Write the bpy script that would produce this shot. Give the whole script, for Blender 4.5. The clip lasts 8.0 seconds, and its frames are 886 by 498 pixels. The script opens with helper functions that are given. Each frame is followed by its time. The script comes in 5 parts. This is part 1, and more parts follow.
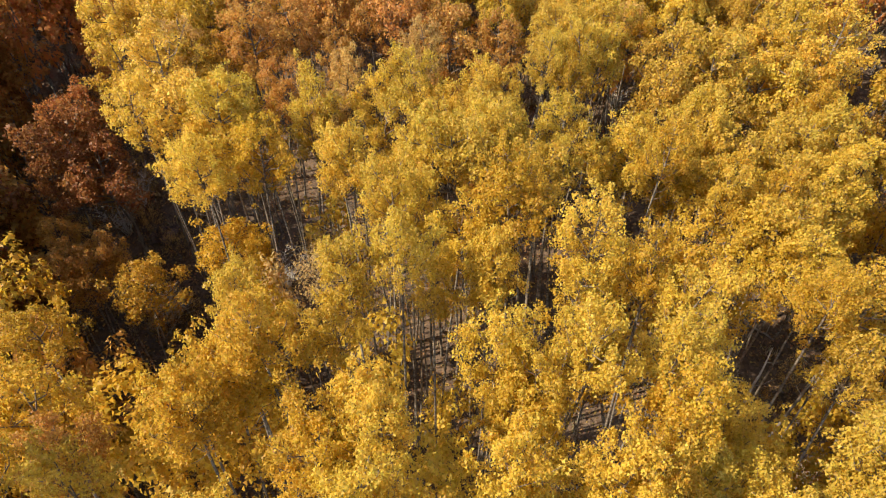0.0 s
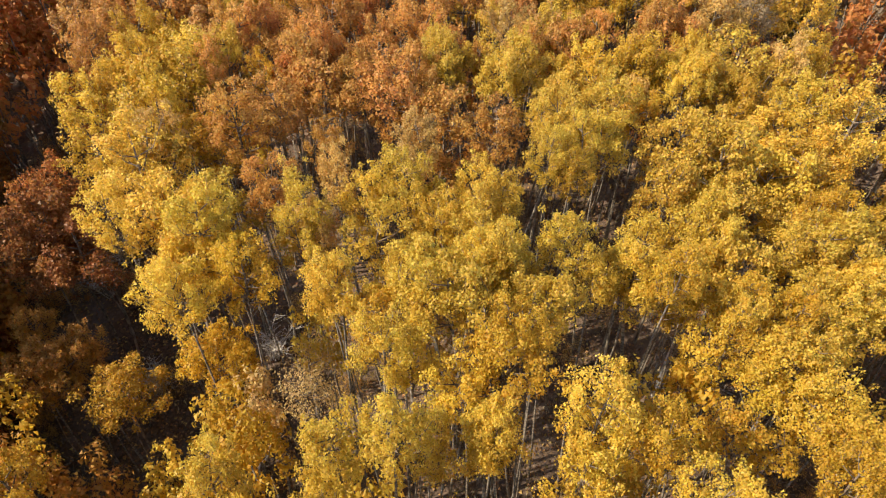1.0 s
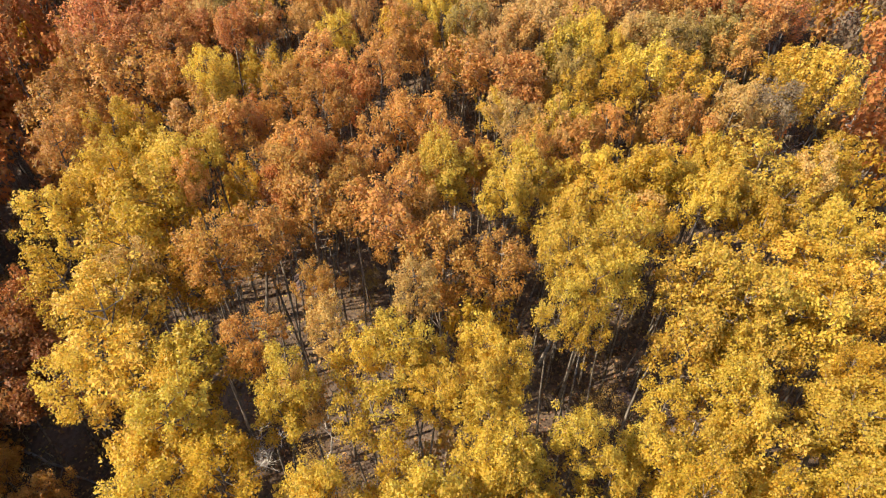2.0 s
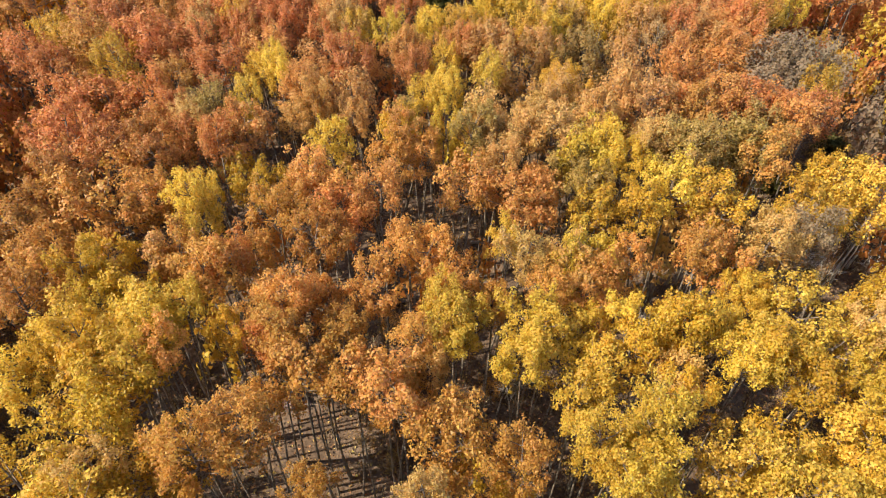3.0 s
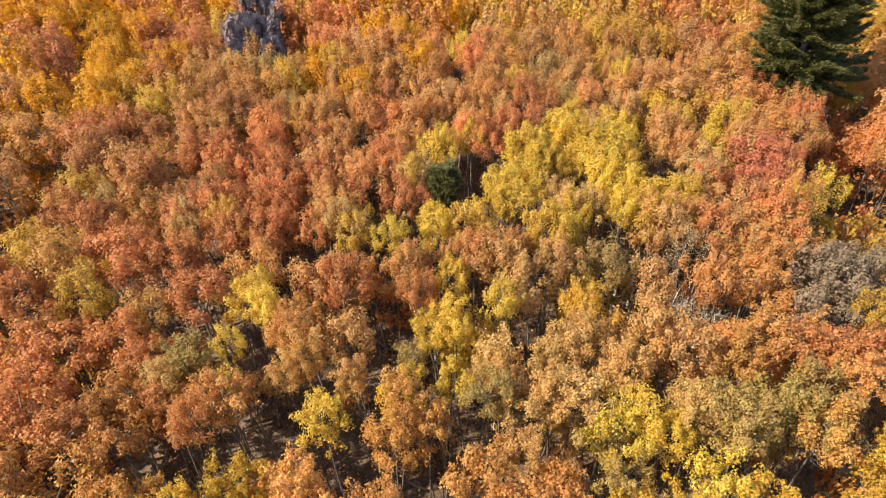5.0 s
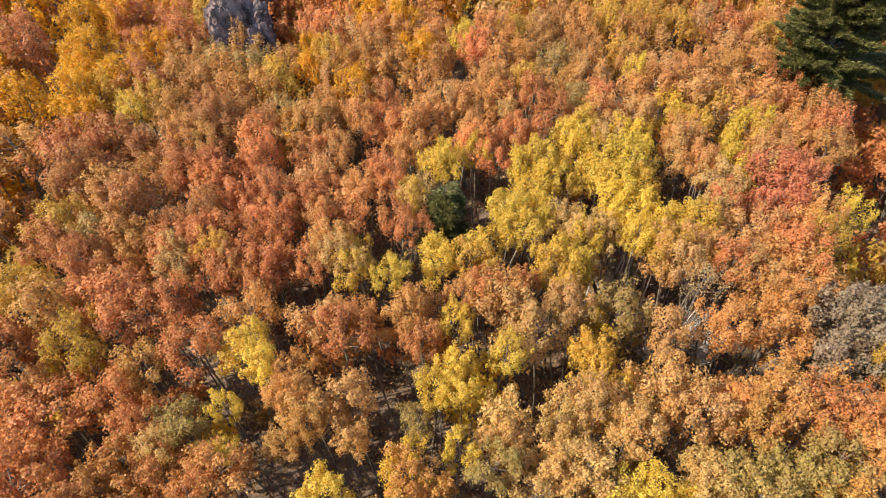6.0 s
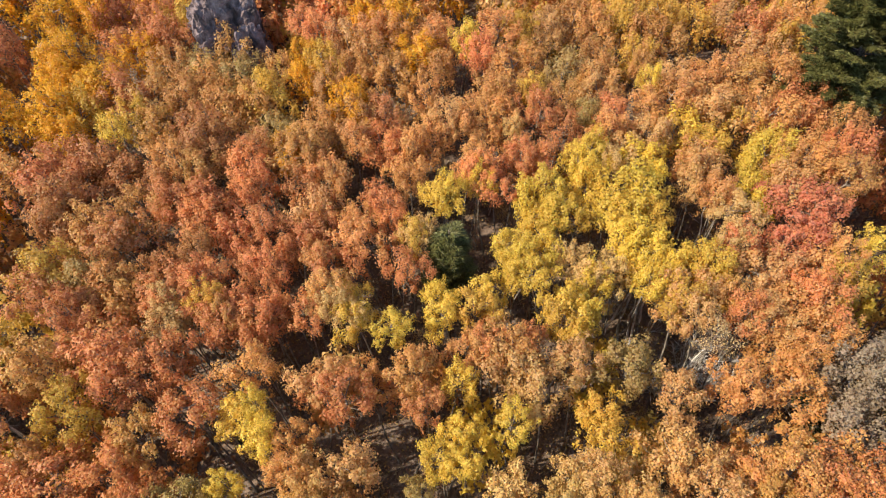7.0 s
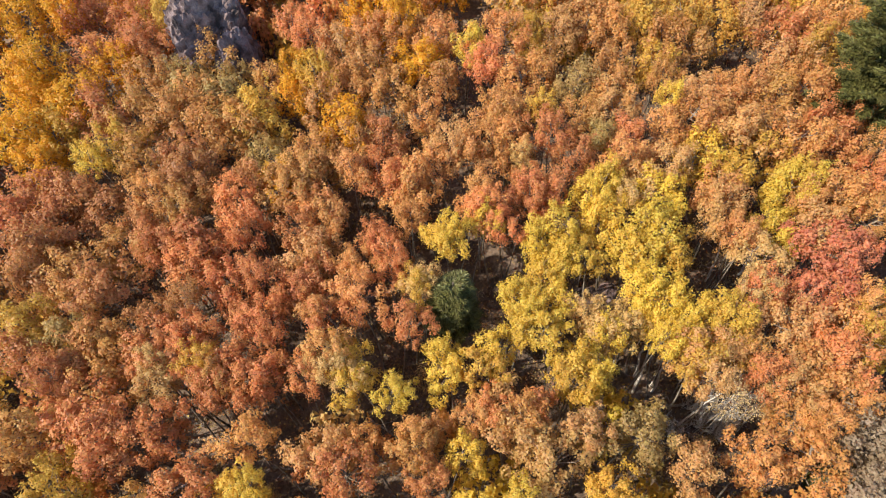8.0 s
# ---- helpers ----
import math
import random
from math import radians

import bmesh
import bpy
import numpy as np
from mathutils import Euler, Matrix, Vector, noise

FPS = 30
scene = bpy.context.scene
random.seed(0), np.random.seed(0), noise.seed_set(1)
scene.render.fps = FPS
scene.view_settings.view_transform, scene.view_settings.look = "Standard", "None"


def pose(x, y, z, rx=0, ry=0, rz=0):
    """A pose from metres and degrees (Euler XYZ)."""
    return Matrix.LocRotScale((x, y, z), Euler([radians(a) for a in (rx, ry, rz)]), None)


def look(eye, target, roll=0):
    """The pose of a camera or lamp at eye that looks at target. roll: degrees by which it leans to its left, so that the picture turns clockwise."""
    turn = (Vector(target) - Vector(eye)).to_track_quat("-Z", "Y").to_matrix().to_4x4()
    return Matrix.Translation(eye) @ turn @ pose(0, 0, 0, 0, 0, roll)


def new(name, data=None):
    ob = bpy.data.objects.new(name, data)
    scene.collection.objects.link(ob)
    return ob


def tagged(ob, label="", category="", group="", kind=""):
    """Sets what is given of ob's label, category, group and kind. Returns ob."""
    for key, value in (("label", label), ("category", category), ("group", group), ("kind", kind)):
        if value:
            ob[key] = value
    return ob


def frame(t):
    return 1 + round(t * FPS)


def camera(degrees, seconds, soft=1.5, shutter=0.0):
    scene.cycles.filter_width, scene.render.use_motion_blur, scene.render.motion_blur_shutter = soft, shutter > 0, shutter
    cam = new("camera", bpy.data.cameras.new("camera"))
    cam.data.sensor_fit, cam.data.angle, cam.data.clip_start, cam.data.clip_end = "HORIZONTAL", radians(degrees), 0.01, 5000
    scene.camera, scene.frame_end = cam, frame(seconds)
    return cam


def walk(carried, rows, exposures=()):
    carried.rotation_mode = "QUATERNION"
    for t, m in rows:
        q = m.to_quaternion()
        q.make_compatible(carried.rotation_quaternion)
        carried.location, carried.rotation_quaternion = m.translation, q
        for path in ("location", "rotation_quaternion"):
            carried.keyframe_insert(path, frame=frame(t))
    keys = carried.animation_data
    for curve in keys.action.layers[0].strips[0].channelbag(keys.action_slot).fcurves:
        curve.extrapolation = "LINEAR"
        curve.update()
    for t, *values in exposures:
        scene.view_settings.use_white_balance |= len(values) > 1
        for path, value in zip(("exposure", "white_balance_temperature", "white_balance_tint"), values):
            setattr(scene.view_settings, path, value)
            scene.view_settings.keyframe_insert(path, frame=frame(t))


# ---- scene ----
cam = camera(75.0, 8.0, soft=1.15)
PATH = [
    (0, look((0.000, 0.000, 14.000), (-0.0136, 0.7648, 13.3559), 0.15)),
    (0.5, look((-0.069, 1.106, 14.662), (-0.0765, 1.8697, 14.0161), 0.36)),
    (1, look((-0.074, 2.454, 15.567), (-0.0778, 3.2133, 14.9171), 0.61)),
    (1.5, look((-0.082, 4.081, 16.620), (-0.0842, 4.8351, 15.9628), 0.74)),
    (1.7, look((-0.108, 4.805, 17.044), (-0.1085, 5.5576, 16.3856), 0.88)),
    (2.8, look((-0.644, 9.176, 18.814), (-0.6290, 9.9425, 18.1718), 1.44)),
    (3, look((-0.629, 9.861, 19.189), (-0.6172, 10.6335, 18.5549), 1.24)),
    (3.5, look((-0.530, 11.443, 20.211), (-0.5279, 12.2393, 19.6055), 0.69)),
    (4, look((-0.594, 13.271, 21.560), (-0.5942, 14.0928, 20.9898), 0.40)),
    (4.5, look((-0.680, 15.041, 22.673), (-0.6800, 15.8729, 22.1191), 0.30)),
    (4.7, look((-0.680, 15.744, 23.034), (-0.6806, 16.5697, 22.4695), 0.18)),
    (5.8, look((-0.866, 19.472, 25.528), (-0.8634, 20.2250, 24.8699), 0.26)),
    (6, look((-0.907, 20.180, 25.929), (-0.9037, 20.9201, 25.2568), 0.18)),
    (6.5, look((-0.992, 22.024, 27.053), (-0.9880, 22.7292, 26.3441), 0.10)),
    (7, look((-1.054, 23.859, 28.169), (-1.0490, 24.5272, 27.4250), 0.14)),
    (7.5, look((-1.121, 25.771, 29.116), (-1.1157, 26.4024, 28.3401), 0.13)),
    (8, look((-1.173, 28.083, 29.675), (-1.1681, 28.6725, 28.8678), 0.07)),
]
walk(cam, PATH, exposures=[(0.0, 1.15, 8000, 10), (2.0, 1.27, 7700, 10), (4.0, 1.33, 7750, 9), (8.0, 1.32, 7000, 8)])

# ---------------------------------------------------------------- light
SUN_ELEVATION, SUN_BEARING = radians(42), radians(254)   # bearing clockwise from +y, where the sun stands
world = bpy.data.worlds.new("world")
scene.world = world
world.use_nodes = True
wn, wl = world.node_tree.nodes, world.node_tree.links
sky = wn.new("ShaderNodeTexSky")
sky.sky_type, sky.sun_disc = "NISHITA", False
sky.sun_elevation, sky.sun_rotation = SUN_ELEVATION, SUN_BEARING
sky.altitude = 2500.0
wl.new(sky.outputs["Color"], wn["Background"].inputs["Color"])
wn["Background"].inputs["Strength"].default_value = 0.175
sun = new("sun", bpy.data.lights.new("sun", "SUN"))
sun.data.energy, sun.data.angle, sun.data.color = 4.2, radians(0.53), (1.0, 0.93, 0.83)
sun_way = Vector((math.sin(SUN_BEARING) * math.cos(SUN_ELEVATION), math.cos(SUN_BEARING) * math.cos(SUN_ELEVATION), math.sin(SUN_ELEVATION)))
sun.matrix_world = look(sun_way * 200, (0, 0, 0))


# ---------------------------------------------------------------- materials
def material(name):
    m = bpy.data.materials.new(name)
    m.use_nodes = True
    n, l = m.node_tree.nodes, m.node_tree.links
    n.clear()
    out = n.new("ShaderNodeOutputMaterial")
    return m, n, l, out


def ramp(n, stops):
    r = n.new("ShaderNodeValToRGB")
    e = r.color_ramp.elements
    e[0].position, e[0].color = stops[0][0], (*stops[0][1], 1)
    e[1].position, e[1].color = stops[-1][0], (*stops[-1][1], 1)
    for p, c in stops[1:-1]:
        x = e.new(p)
        x.color = (*c, 1)
    return r


def leaf_material(name, translucent, hue_swing, value_low, value_high, rough=0.5, joined=False):
    """Leaves take their colour from the object they belong to; each leaf differs a little."""
    m, n, l, out = material(name)
    info, geo = n.new("ShaderNodeObjectInfo"), n.new("ShaderNodeNewGeometry")
    hsv = n.new("ShaderNodeHueSaturation")
    hue, val = n.new("ShaderNodeMapRange"), n.new("ShaderNodeMapRange")
    hue.inputs["To Min"].default_value, hue.inputs["To Max"].default_value = 0.5 - hue_swing, 0.5 + hue_swing
    val.inputs["To Min"].default_value, val.inputs["To Max"].default_value = value_low, value_high
    white = n.new("ShaderNodeTexWhiteNoise")
    white.noise_dimensions = "1D"
    l.new(geo.outputs["Random Per Island"], white.inputs["W"])
    l.new(geo.outputs["Random Per Island"], hue.inputs["Value"])
    l.new(white.outputs["Value"], val.inputs["Value"])
    # patches of the crown turn at different times
    coord, patch, mix = n.new("ShaderNodeTexCoord"), n.new("ShaderNodeTexNoise"), n.new("ShaderNodeMath")
    patch.inputs["Scale"].default_value, patch.inputs["Detail"].default_value = 0.55, 2.0
    l.new(coord.outputs["Object"], patch.inputs["Vector"])
    mix.operation = "MULTIPLY_ADD"
    mix.inputs[1].default_value, mix.inputs[2].default_value = hue_swing * 1.8, -hue_swing * 0.9
    l.new(patch.outputs["Fac"], mix.inputs[0])
    add = n.new("ShaderNodeMath")
    l.new(mix.outputs[0], add.inputs[0])
    l.new(hue.outputs["Result"], add.inputs[1])
    l.new(add.outputs[0], hsv.inputs["Hue"])
    l.new(val.outputs["Result"], hsv.inputs["Value"])
    if joined:
        tint = n.new("ShaderNodeAttribute")
        tint.attribute_name = "leaf_colour"
        l.new(tint.outputs["Color"], hsv.inputs["Color"])
    else:
        l.new(info.outputs["Color"], hsv.inputs["Color"])
    bsdf, trans, both = n.new("ShaderNodeBsdfPrincipled"), n.new("ShaderNodeBsdfTranslucent"), n.new("ShaderNodeMixShader")
    bsdf.inputs["Roughness"].default_value = rough
    bsdf.inputs["Specular IOR Level"].default_value = 0.35
    both.inputs[0].default_value = translucent
    l.new(hsv.outputs["Color"], bsdf.inputs["Base Color"])
    l.new(hsv.outputs["Color"], trans.inputs["Color"])
    l.new(bsdf.outputs[0], both.inputs[1])
    l.new(trans.outputs[0], both.inputs[2])
    l.new(both.outputs[0], out.inputs["Surface"])
    return m


def bark_material(name, pale, dark, scale=7.0, scars=0.55):
    m, n, l, out = material(name)
    coord, mapping = n.new("ShaderNodeTexCoord"), n.new("ShaderNodeMapping")
    mapping.inputs["Scale"].default_value = (1.0, 1.0, 2.4)
    l.new(coord.outputs["Object"], mapping.inputs["Vector"])
    big, fine = n.new("ShaderNodeTexNoise"), n.new("ShaderNodeTexNoise")
    big.inputs["Scale"].default_value, big.inputs["Detail"].default_value = scale, 6.0
    fine.inputs["Scale"].default_value, fine.inputs["Detail"].default_value = scale * 9, 3.0
    l.new(mapping.outputs[0], big.inputs["Vector"])
    l.new(mapping.outputs[0], fine.inputs["Vector"])
    r = ramp(n, [(scars - 0.17, dark), (scars - 0.06, [0.5 * (a + b) for a, b in zip(pale, dark)]), (scars + 0.1, pale)])
    mul = n.new("ShaderNodeMixRGB")
    mul.blend_type = "MULTIPLY"
    mul.inputs[0].default_value = 0.55
    l.new(big.outputs["Fac"], r.inputs["Fac"])
    l.new(r.outputs["Color"], mul.inputs[1])
    l.new(fine.outputs["Fac"], mul.inputs[2])
    bsdf, bump = n.new("ShaderNodeBsdfPrincipled"), n.new("ShaderNodeBump")
    bump.inputs["Strength"].default_value, bump.inputs["Distance"].default_value = 0.5, 0.02
    l.new(big.outputs["Fac"], bump.inputs["Height"])
    l.new(bump.outputs[0], bsdf.inputs["Normal"])
    l.new(mul.outputs[0], bsdf.inputs["Base Color"])
    bsdf.inputs["Roughness"].default_value = 0.8
    l.new(bsdf.outputs[0], out.inputs["Surface"])
    return m


def ground_material():
    m, n, l, out = material("leaf_litter_soil")
    coord = n.new("ShaderNodeTexCoord")
    patches, litter, grain = n.new("ShaderNodeTexNoise"), n.new("ShaderNodeTexVoronoi"), n.new("ShaderNodeTexNoise")
    patches.inputs["Scale"].default_value, patches.inputs["Detail"].default_value = 0.45, 5.0
    litter.inputs["Scale"].default_value = 9.0
    grain.inputs["Scale"].default_value, grain.inputs["Detail"].default_value = 14.0, 8.0
    for node in (patches, litter, grain):
        l.new(coord.outputs["Object"], node.inputs["Vector"])
    soil = ramp(n, [(0.36, (0.036, 0.024, 0.018)), (0.5, (0.078, 0.055, 0.042)), (0.70, (0.165, 0.128, 0.105))])
    leaf = ramp(n, [(0.0, (0.05, 0.028, 0.015)), (0.45, (0.12, 0.075, 0.045)), (0.75, (0.18, 0.12, 0.08)), (1.0, (0.26, 0.15, 0.05))])
    l.new(patches.outputs["Fac"], soil.inputs["Fac"])
    l.new(litter.outputs["Color"], leaf.inputs["Fac"])
    mix = n.new("ShaderNodeMixRGB")
    l.new(grain.outputs["Fac"], mix.inputs[0])
    l.new(soil.outputs[0], mix.inputs[1])
    l.new(leaf.outputs[0], mix.inputs[2])
    bsdf, bump = n.new("ShaderNodeBsdfPrincipled"), n.new("ShaderNodeBump")
    bump.inputs["Strength"].default_value, bump.inputs["Distance"].default_value = 0.8, 0.06
    l.new(grain.outputs["Fac"], bump.inputs["Height"])
    l.new(bump.outputs[0], bsdf.inputs["Normal"])
    l.new(mix.outputs[0], bsdf.inputs["Base Color"])
    bsdf.inputs["Roughness"].default_value = 0.95
    l.new(bsdf.outputs[0], out.inputs["Surface"])
    return m


def rock_material():
    m, n, l, out = material("grey_rock")
    coord = n.new("ShaderNodeTexCoord")
    a, b = n.new("ShaderNodeTexNoise"), n.new("ShaderNodeTexNoise")
    a.inputs["Scale"].default_value, a.inputs["Detail"].default_value = 1.6, 12.0
    b.inputs["Scale"].default_value, b.inputs["Detail"].default_value = 9.0, 6.0
    l.new(coord.outputs["Object"], a.inputs["Vector"])
    l.new(coord.outputs["Object"], b.inputs["Vector"])
    r = ramp(n, [(0.36, (0.030, 0.018, 0.016)), (0.5, (0.125, 0.084, 0.078)), (0.66, (0.215, 0.155, 0.146))])
    mul = n.new("ShaderNodeMixRGB")
    mul.blend_type = "OVERLAY"
    mul.inputs[0].default_value = 0.6
    l.new(a.outputs["Fac"], r.inputs["Fac"])
    l.new(r.outputs[0], mul.inputs[1])
    l.new(b.outputs["Fac"], mul.inputs[2])
    bsdf, bump = n.new("ShaderNodeBsdfPrincipled"), n.new("ShaderNodeBump")
    bump.inputs["Strength"].default_value, bump.inputs["Distance"].default_value = 0.9, 0.1
    l.new(b.outputs["Fac"], bump.inputs["Height"])
    l.new(bump.outputs[0], bsdf.inputs["Normal"])
    l.new(mul.outputs[0], bsdf.inputs["Base Color"])
    bsdf.inputs["Roughness"].default_value = 0.9
    l.new(bsdf.outputs[0], out.inputs["Surface"])
    return m


LEAF = leaf_material("aspen_leaf", 0.53, 0.014, 0.66, 1.22)
LEAF_FAR = leaf_material("upper_slope_aspen_leaf", 0.60, 0.012, 0.86, 1.10)
LEAF_JOINED = leaf_material("grove_leaf", 0.58, 0.013, 0.82, 1.12, joined=True)
NEEDLE = leaf_material("conifer_needle", 0.12, 0.02, 0.55, 1.2, 0.6)
LITTER = leaf_material("fallen_leaf", 0.1, 0.03, 0.4, 1.25, 0.8)
BARK = bark_material("aspen_bark", (0.34, 0.29, 0.23), (0.085, 0.065, 0.05))
TWIG = bark_material("aspen_twig", (0.30, 0.24, 0.18), (0.10, 0.07, 0.05))
DEADWOOD = bark_material("weathered_wood", (0.42, 0.37, 0.33), (0.19, 0.16, 0.14), 5.0)
PALEBARK = bark_material("bleached_bark", (0.78, 0.73, 0.66), (0.30, 0.25, 0.20), 6.0, 0.48)
DARKBARK = bark_material("conifer_bark", (0.16, 0.11, 0.08), (0.05, 0.035, 0.03))
GROUND, ROCK = ground_material(), rock_material()


# ---------------------------------------------------------------- ground
def slope(x, y):
    """The even lie of the hillside."""
    yy = y
    if y > 62:
        yy = 62 + 60 * (1 - math.exp(-(y - 62) / 60))
    elif y < -10:
        yy = -10 - 40 * (1 - math.exp(-(-10 - y) / 40))
    xx = 60 * math.tanh(x / 60)
    return -6.0 + 0.245 * yy + 0.013 * xx


def height(x, y):
    p = Vector((x * 0.16, y * 0.16, 3.1))
    q = Vector((x * 0.6, y * 0.6, 7.7))
    fade = 1 / (1 + (max(abs(x) - 60, 0) + max(abs(y - 30) - 60, 0)) / 30)
    return slope(x, y) + fade * (0.45 * noise.noise(p) + 0.13 * noise.noise(q))


def mesh_object(name, verts, faces, mat, parent=None, smooth=False):
    me = bpy.data.meshes.new(name)
    me.from_pydata(verts, [], faces)
    me.materials.append(mat)
    if smooth:
        me.polygons.foreach_set("use_smooth", [True] * len(me.polygons))
    ob = new(name, me)
    ob.parent = parent
    return ob


def axis_steps(lo, hi, step, reach):
    inner = list(np.arange(lo, hi + step / 2, step))
    out, d = [], step
    a, b = lo, hi
    left, right = [], []
    while b < hi + reach:
        d *= 1.5
        a, b = a - d, b + d
        left.append(a)
        right.append(b)
    return left[::-1] + inner + right


xs, ys = axis_steps(-44, 44, 0.8, 2600), axis_steps(-8, 74, 0.8, 2600)
gv = [(x, y, height(x, y)) for y in ys for x in xs]
nx = len(xs)
gf = [(j * nx + i, j * nx + i + 1, (j + 1) * nx + i + 1, (j + 1) * nx + i) for j in range(len(ys) - 1) for i in range(nx - 1)]
tagged(mesh_object("ground", gv, gf, GROUND, smooth=True), "brown hillside soil under dry leaf litter", "ground", kind="structure")


# ---------------------------------------------------------------- trees
def tube(verts, faces, points, radii, sides):
    """A tapered round stick along points."""
    first = len(verts)
    for i, (p, r) in enumerate(zip(points, radii)):
        d = (points[min(i + 1, len(points) - 1)] - points[max(i - 1, 0)]).normalized()
        u = d.cross(Vector((0.31, 0.87, 0.11)) if abs(d.y) < 0.9 else Vector((1, 0, 0))).normalized()
        v = d.cross(u)
        for k in range(sides):
            a = 2 * math.pi * k / sides
            verts.append(tuple(p + r * (math.cos(a) * u + math.sin(a) * v)))
    for i in range(len(points) - 1):
        for k in range(sides):
            a, b = first + i * sides + k, first + i * sides + (k + 1) % sides
            faces.append((a, b, b + sides, a + sides))
    faces.append(tuple(first + (len(points) - 1) * sides + k for k in range(sides)))


def leaf_corners(rng, p, nor, size, corners):
    """Corners of leaves at p that face nor: folded rhombs of four corners, or plain three-cornered ones."""
    n = len(p)
    nor = nor / (np.linalg.norm(nor, axis=1, keepdims=True) + 1e-9)
    side = np.cross(nor, rng.normal(0, 1, (n, 3)))
    side /= np.linalg.norm(side, axis=1, keepdims=True) + 1e-9
    along = np.cross(nor, side)
    s = size * rng.uniform(0.65, 1.3, (n, 1))
    if corners == 3:
        quad = [p - along * s * 0.5 - side * s * 0.48, p + along * s * 0.62, p - along * s * 0.32 + side * s * 0.55]
    else:
        fold = nor * s * rng.uniform(0.05, 0.3, (n, 1))
        quad = [p - along * s * 0.55, p + side * s * 0.46 + fold, p + along * s * 0.55, p - side * s * 0.46 + fold]
    return np.stack(quad, 1).reshape(-1, 3)


def leaf_mesh(name, verts, mat, corners=4):
    n = len(verts) // corners
    me = bpy.data.meshes.new(name)
    me.vertices.add(n * corners)
    me.loops.add(n * corners)
    me.polygons.add(n)
    me.vertices.foreach_set("co", np.ascontiguousarray(verts, dtype=np.float32).ravel())
    me.loops.foreach_set("vertex_index", np.arange(n * corners, dtype=np.int32))
    me.polygons.foreach_set("loop_start", np.arange(0, n * corners, corners, dtype=np.int32))
    me.update(calc_edges=True)
    me.materials.append(mat)
    return me


def leaf_cloud(rng, heart, size, count, leaf, middle, stretch, ruffle):
    """Leaves that gather in round tufts at the hearts, thickest on their outer and upper sides."""
    heart, size = np.array(heart), np.array(size)
    weight = size ** 2 * rng.uniform(0.6, 1.4, len(size))
    which = rng.choice(len(size), count, p=weight / weight.sum())
    way = rng.normal(0, 1, (count, 3)) + np.array([0, 0, 0.4])
    way /= np.linalg.norm(way, axis=1, keepdims=True)
    ball = np.clip(rng.normal(0.78, 0.22, (count, 1)), 0.08, 1.6)
    p = heart[which] + way * np.array([0.9, 0.9, stretch]) * ball * size[which][:, None]
    out = (p - np.array([0, 0, middle])) * np.array([1, 1, 0.5])
    out /= np.linalg.norm(out, axis=1, keepdims=True) + 1e-6
    nor = rng.normal(0, ruffle, (count, 3)) + 0.8 * way + 0.35 * out + np.array([0, 0, 0.4])
    return leaf_corners(rng, p, nor, leaf, 3)


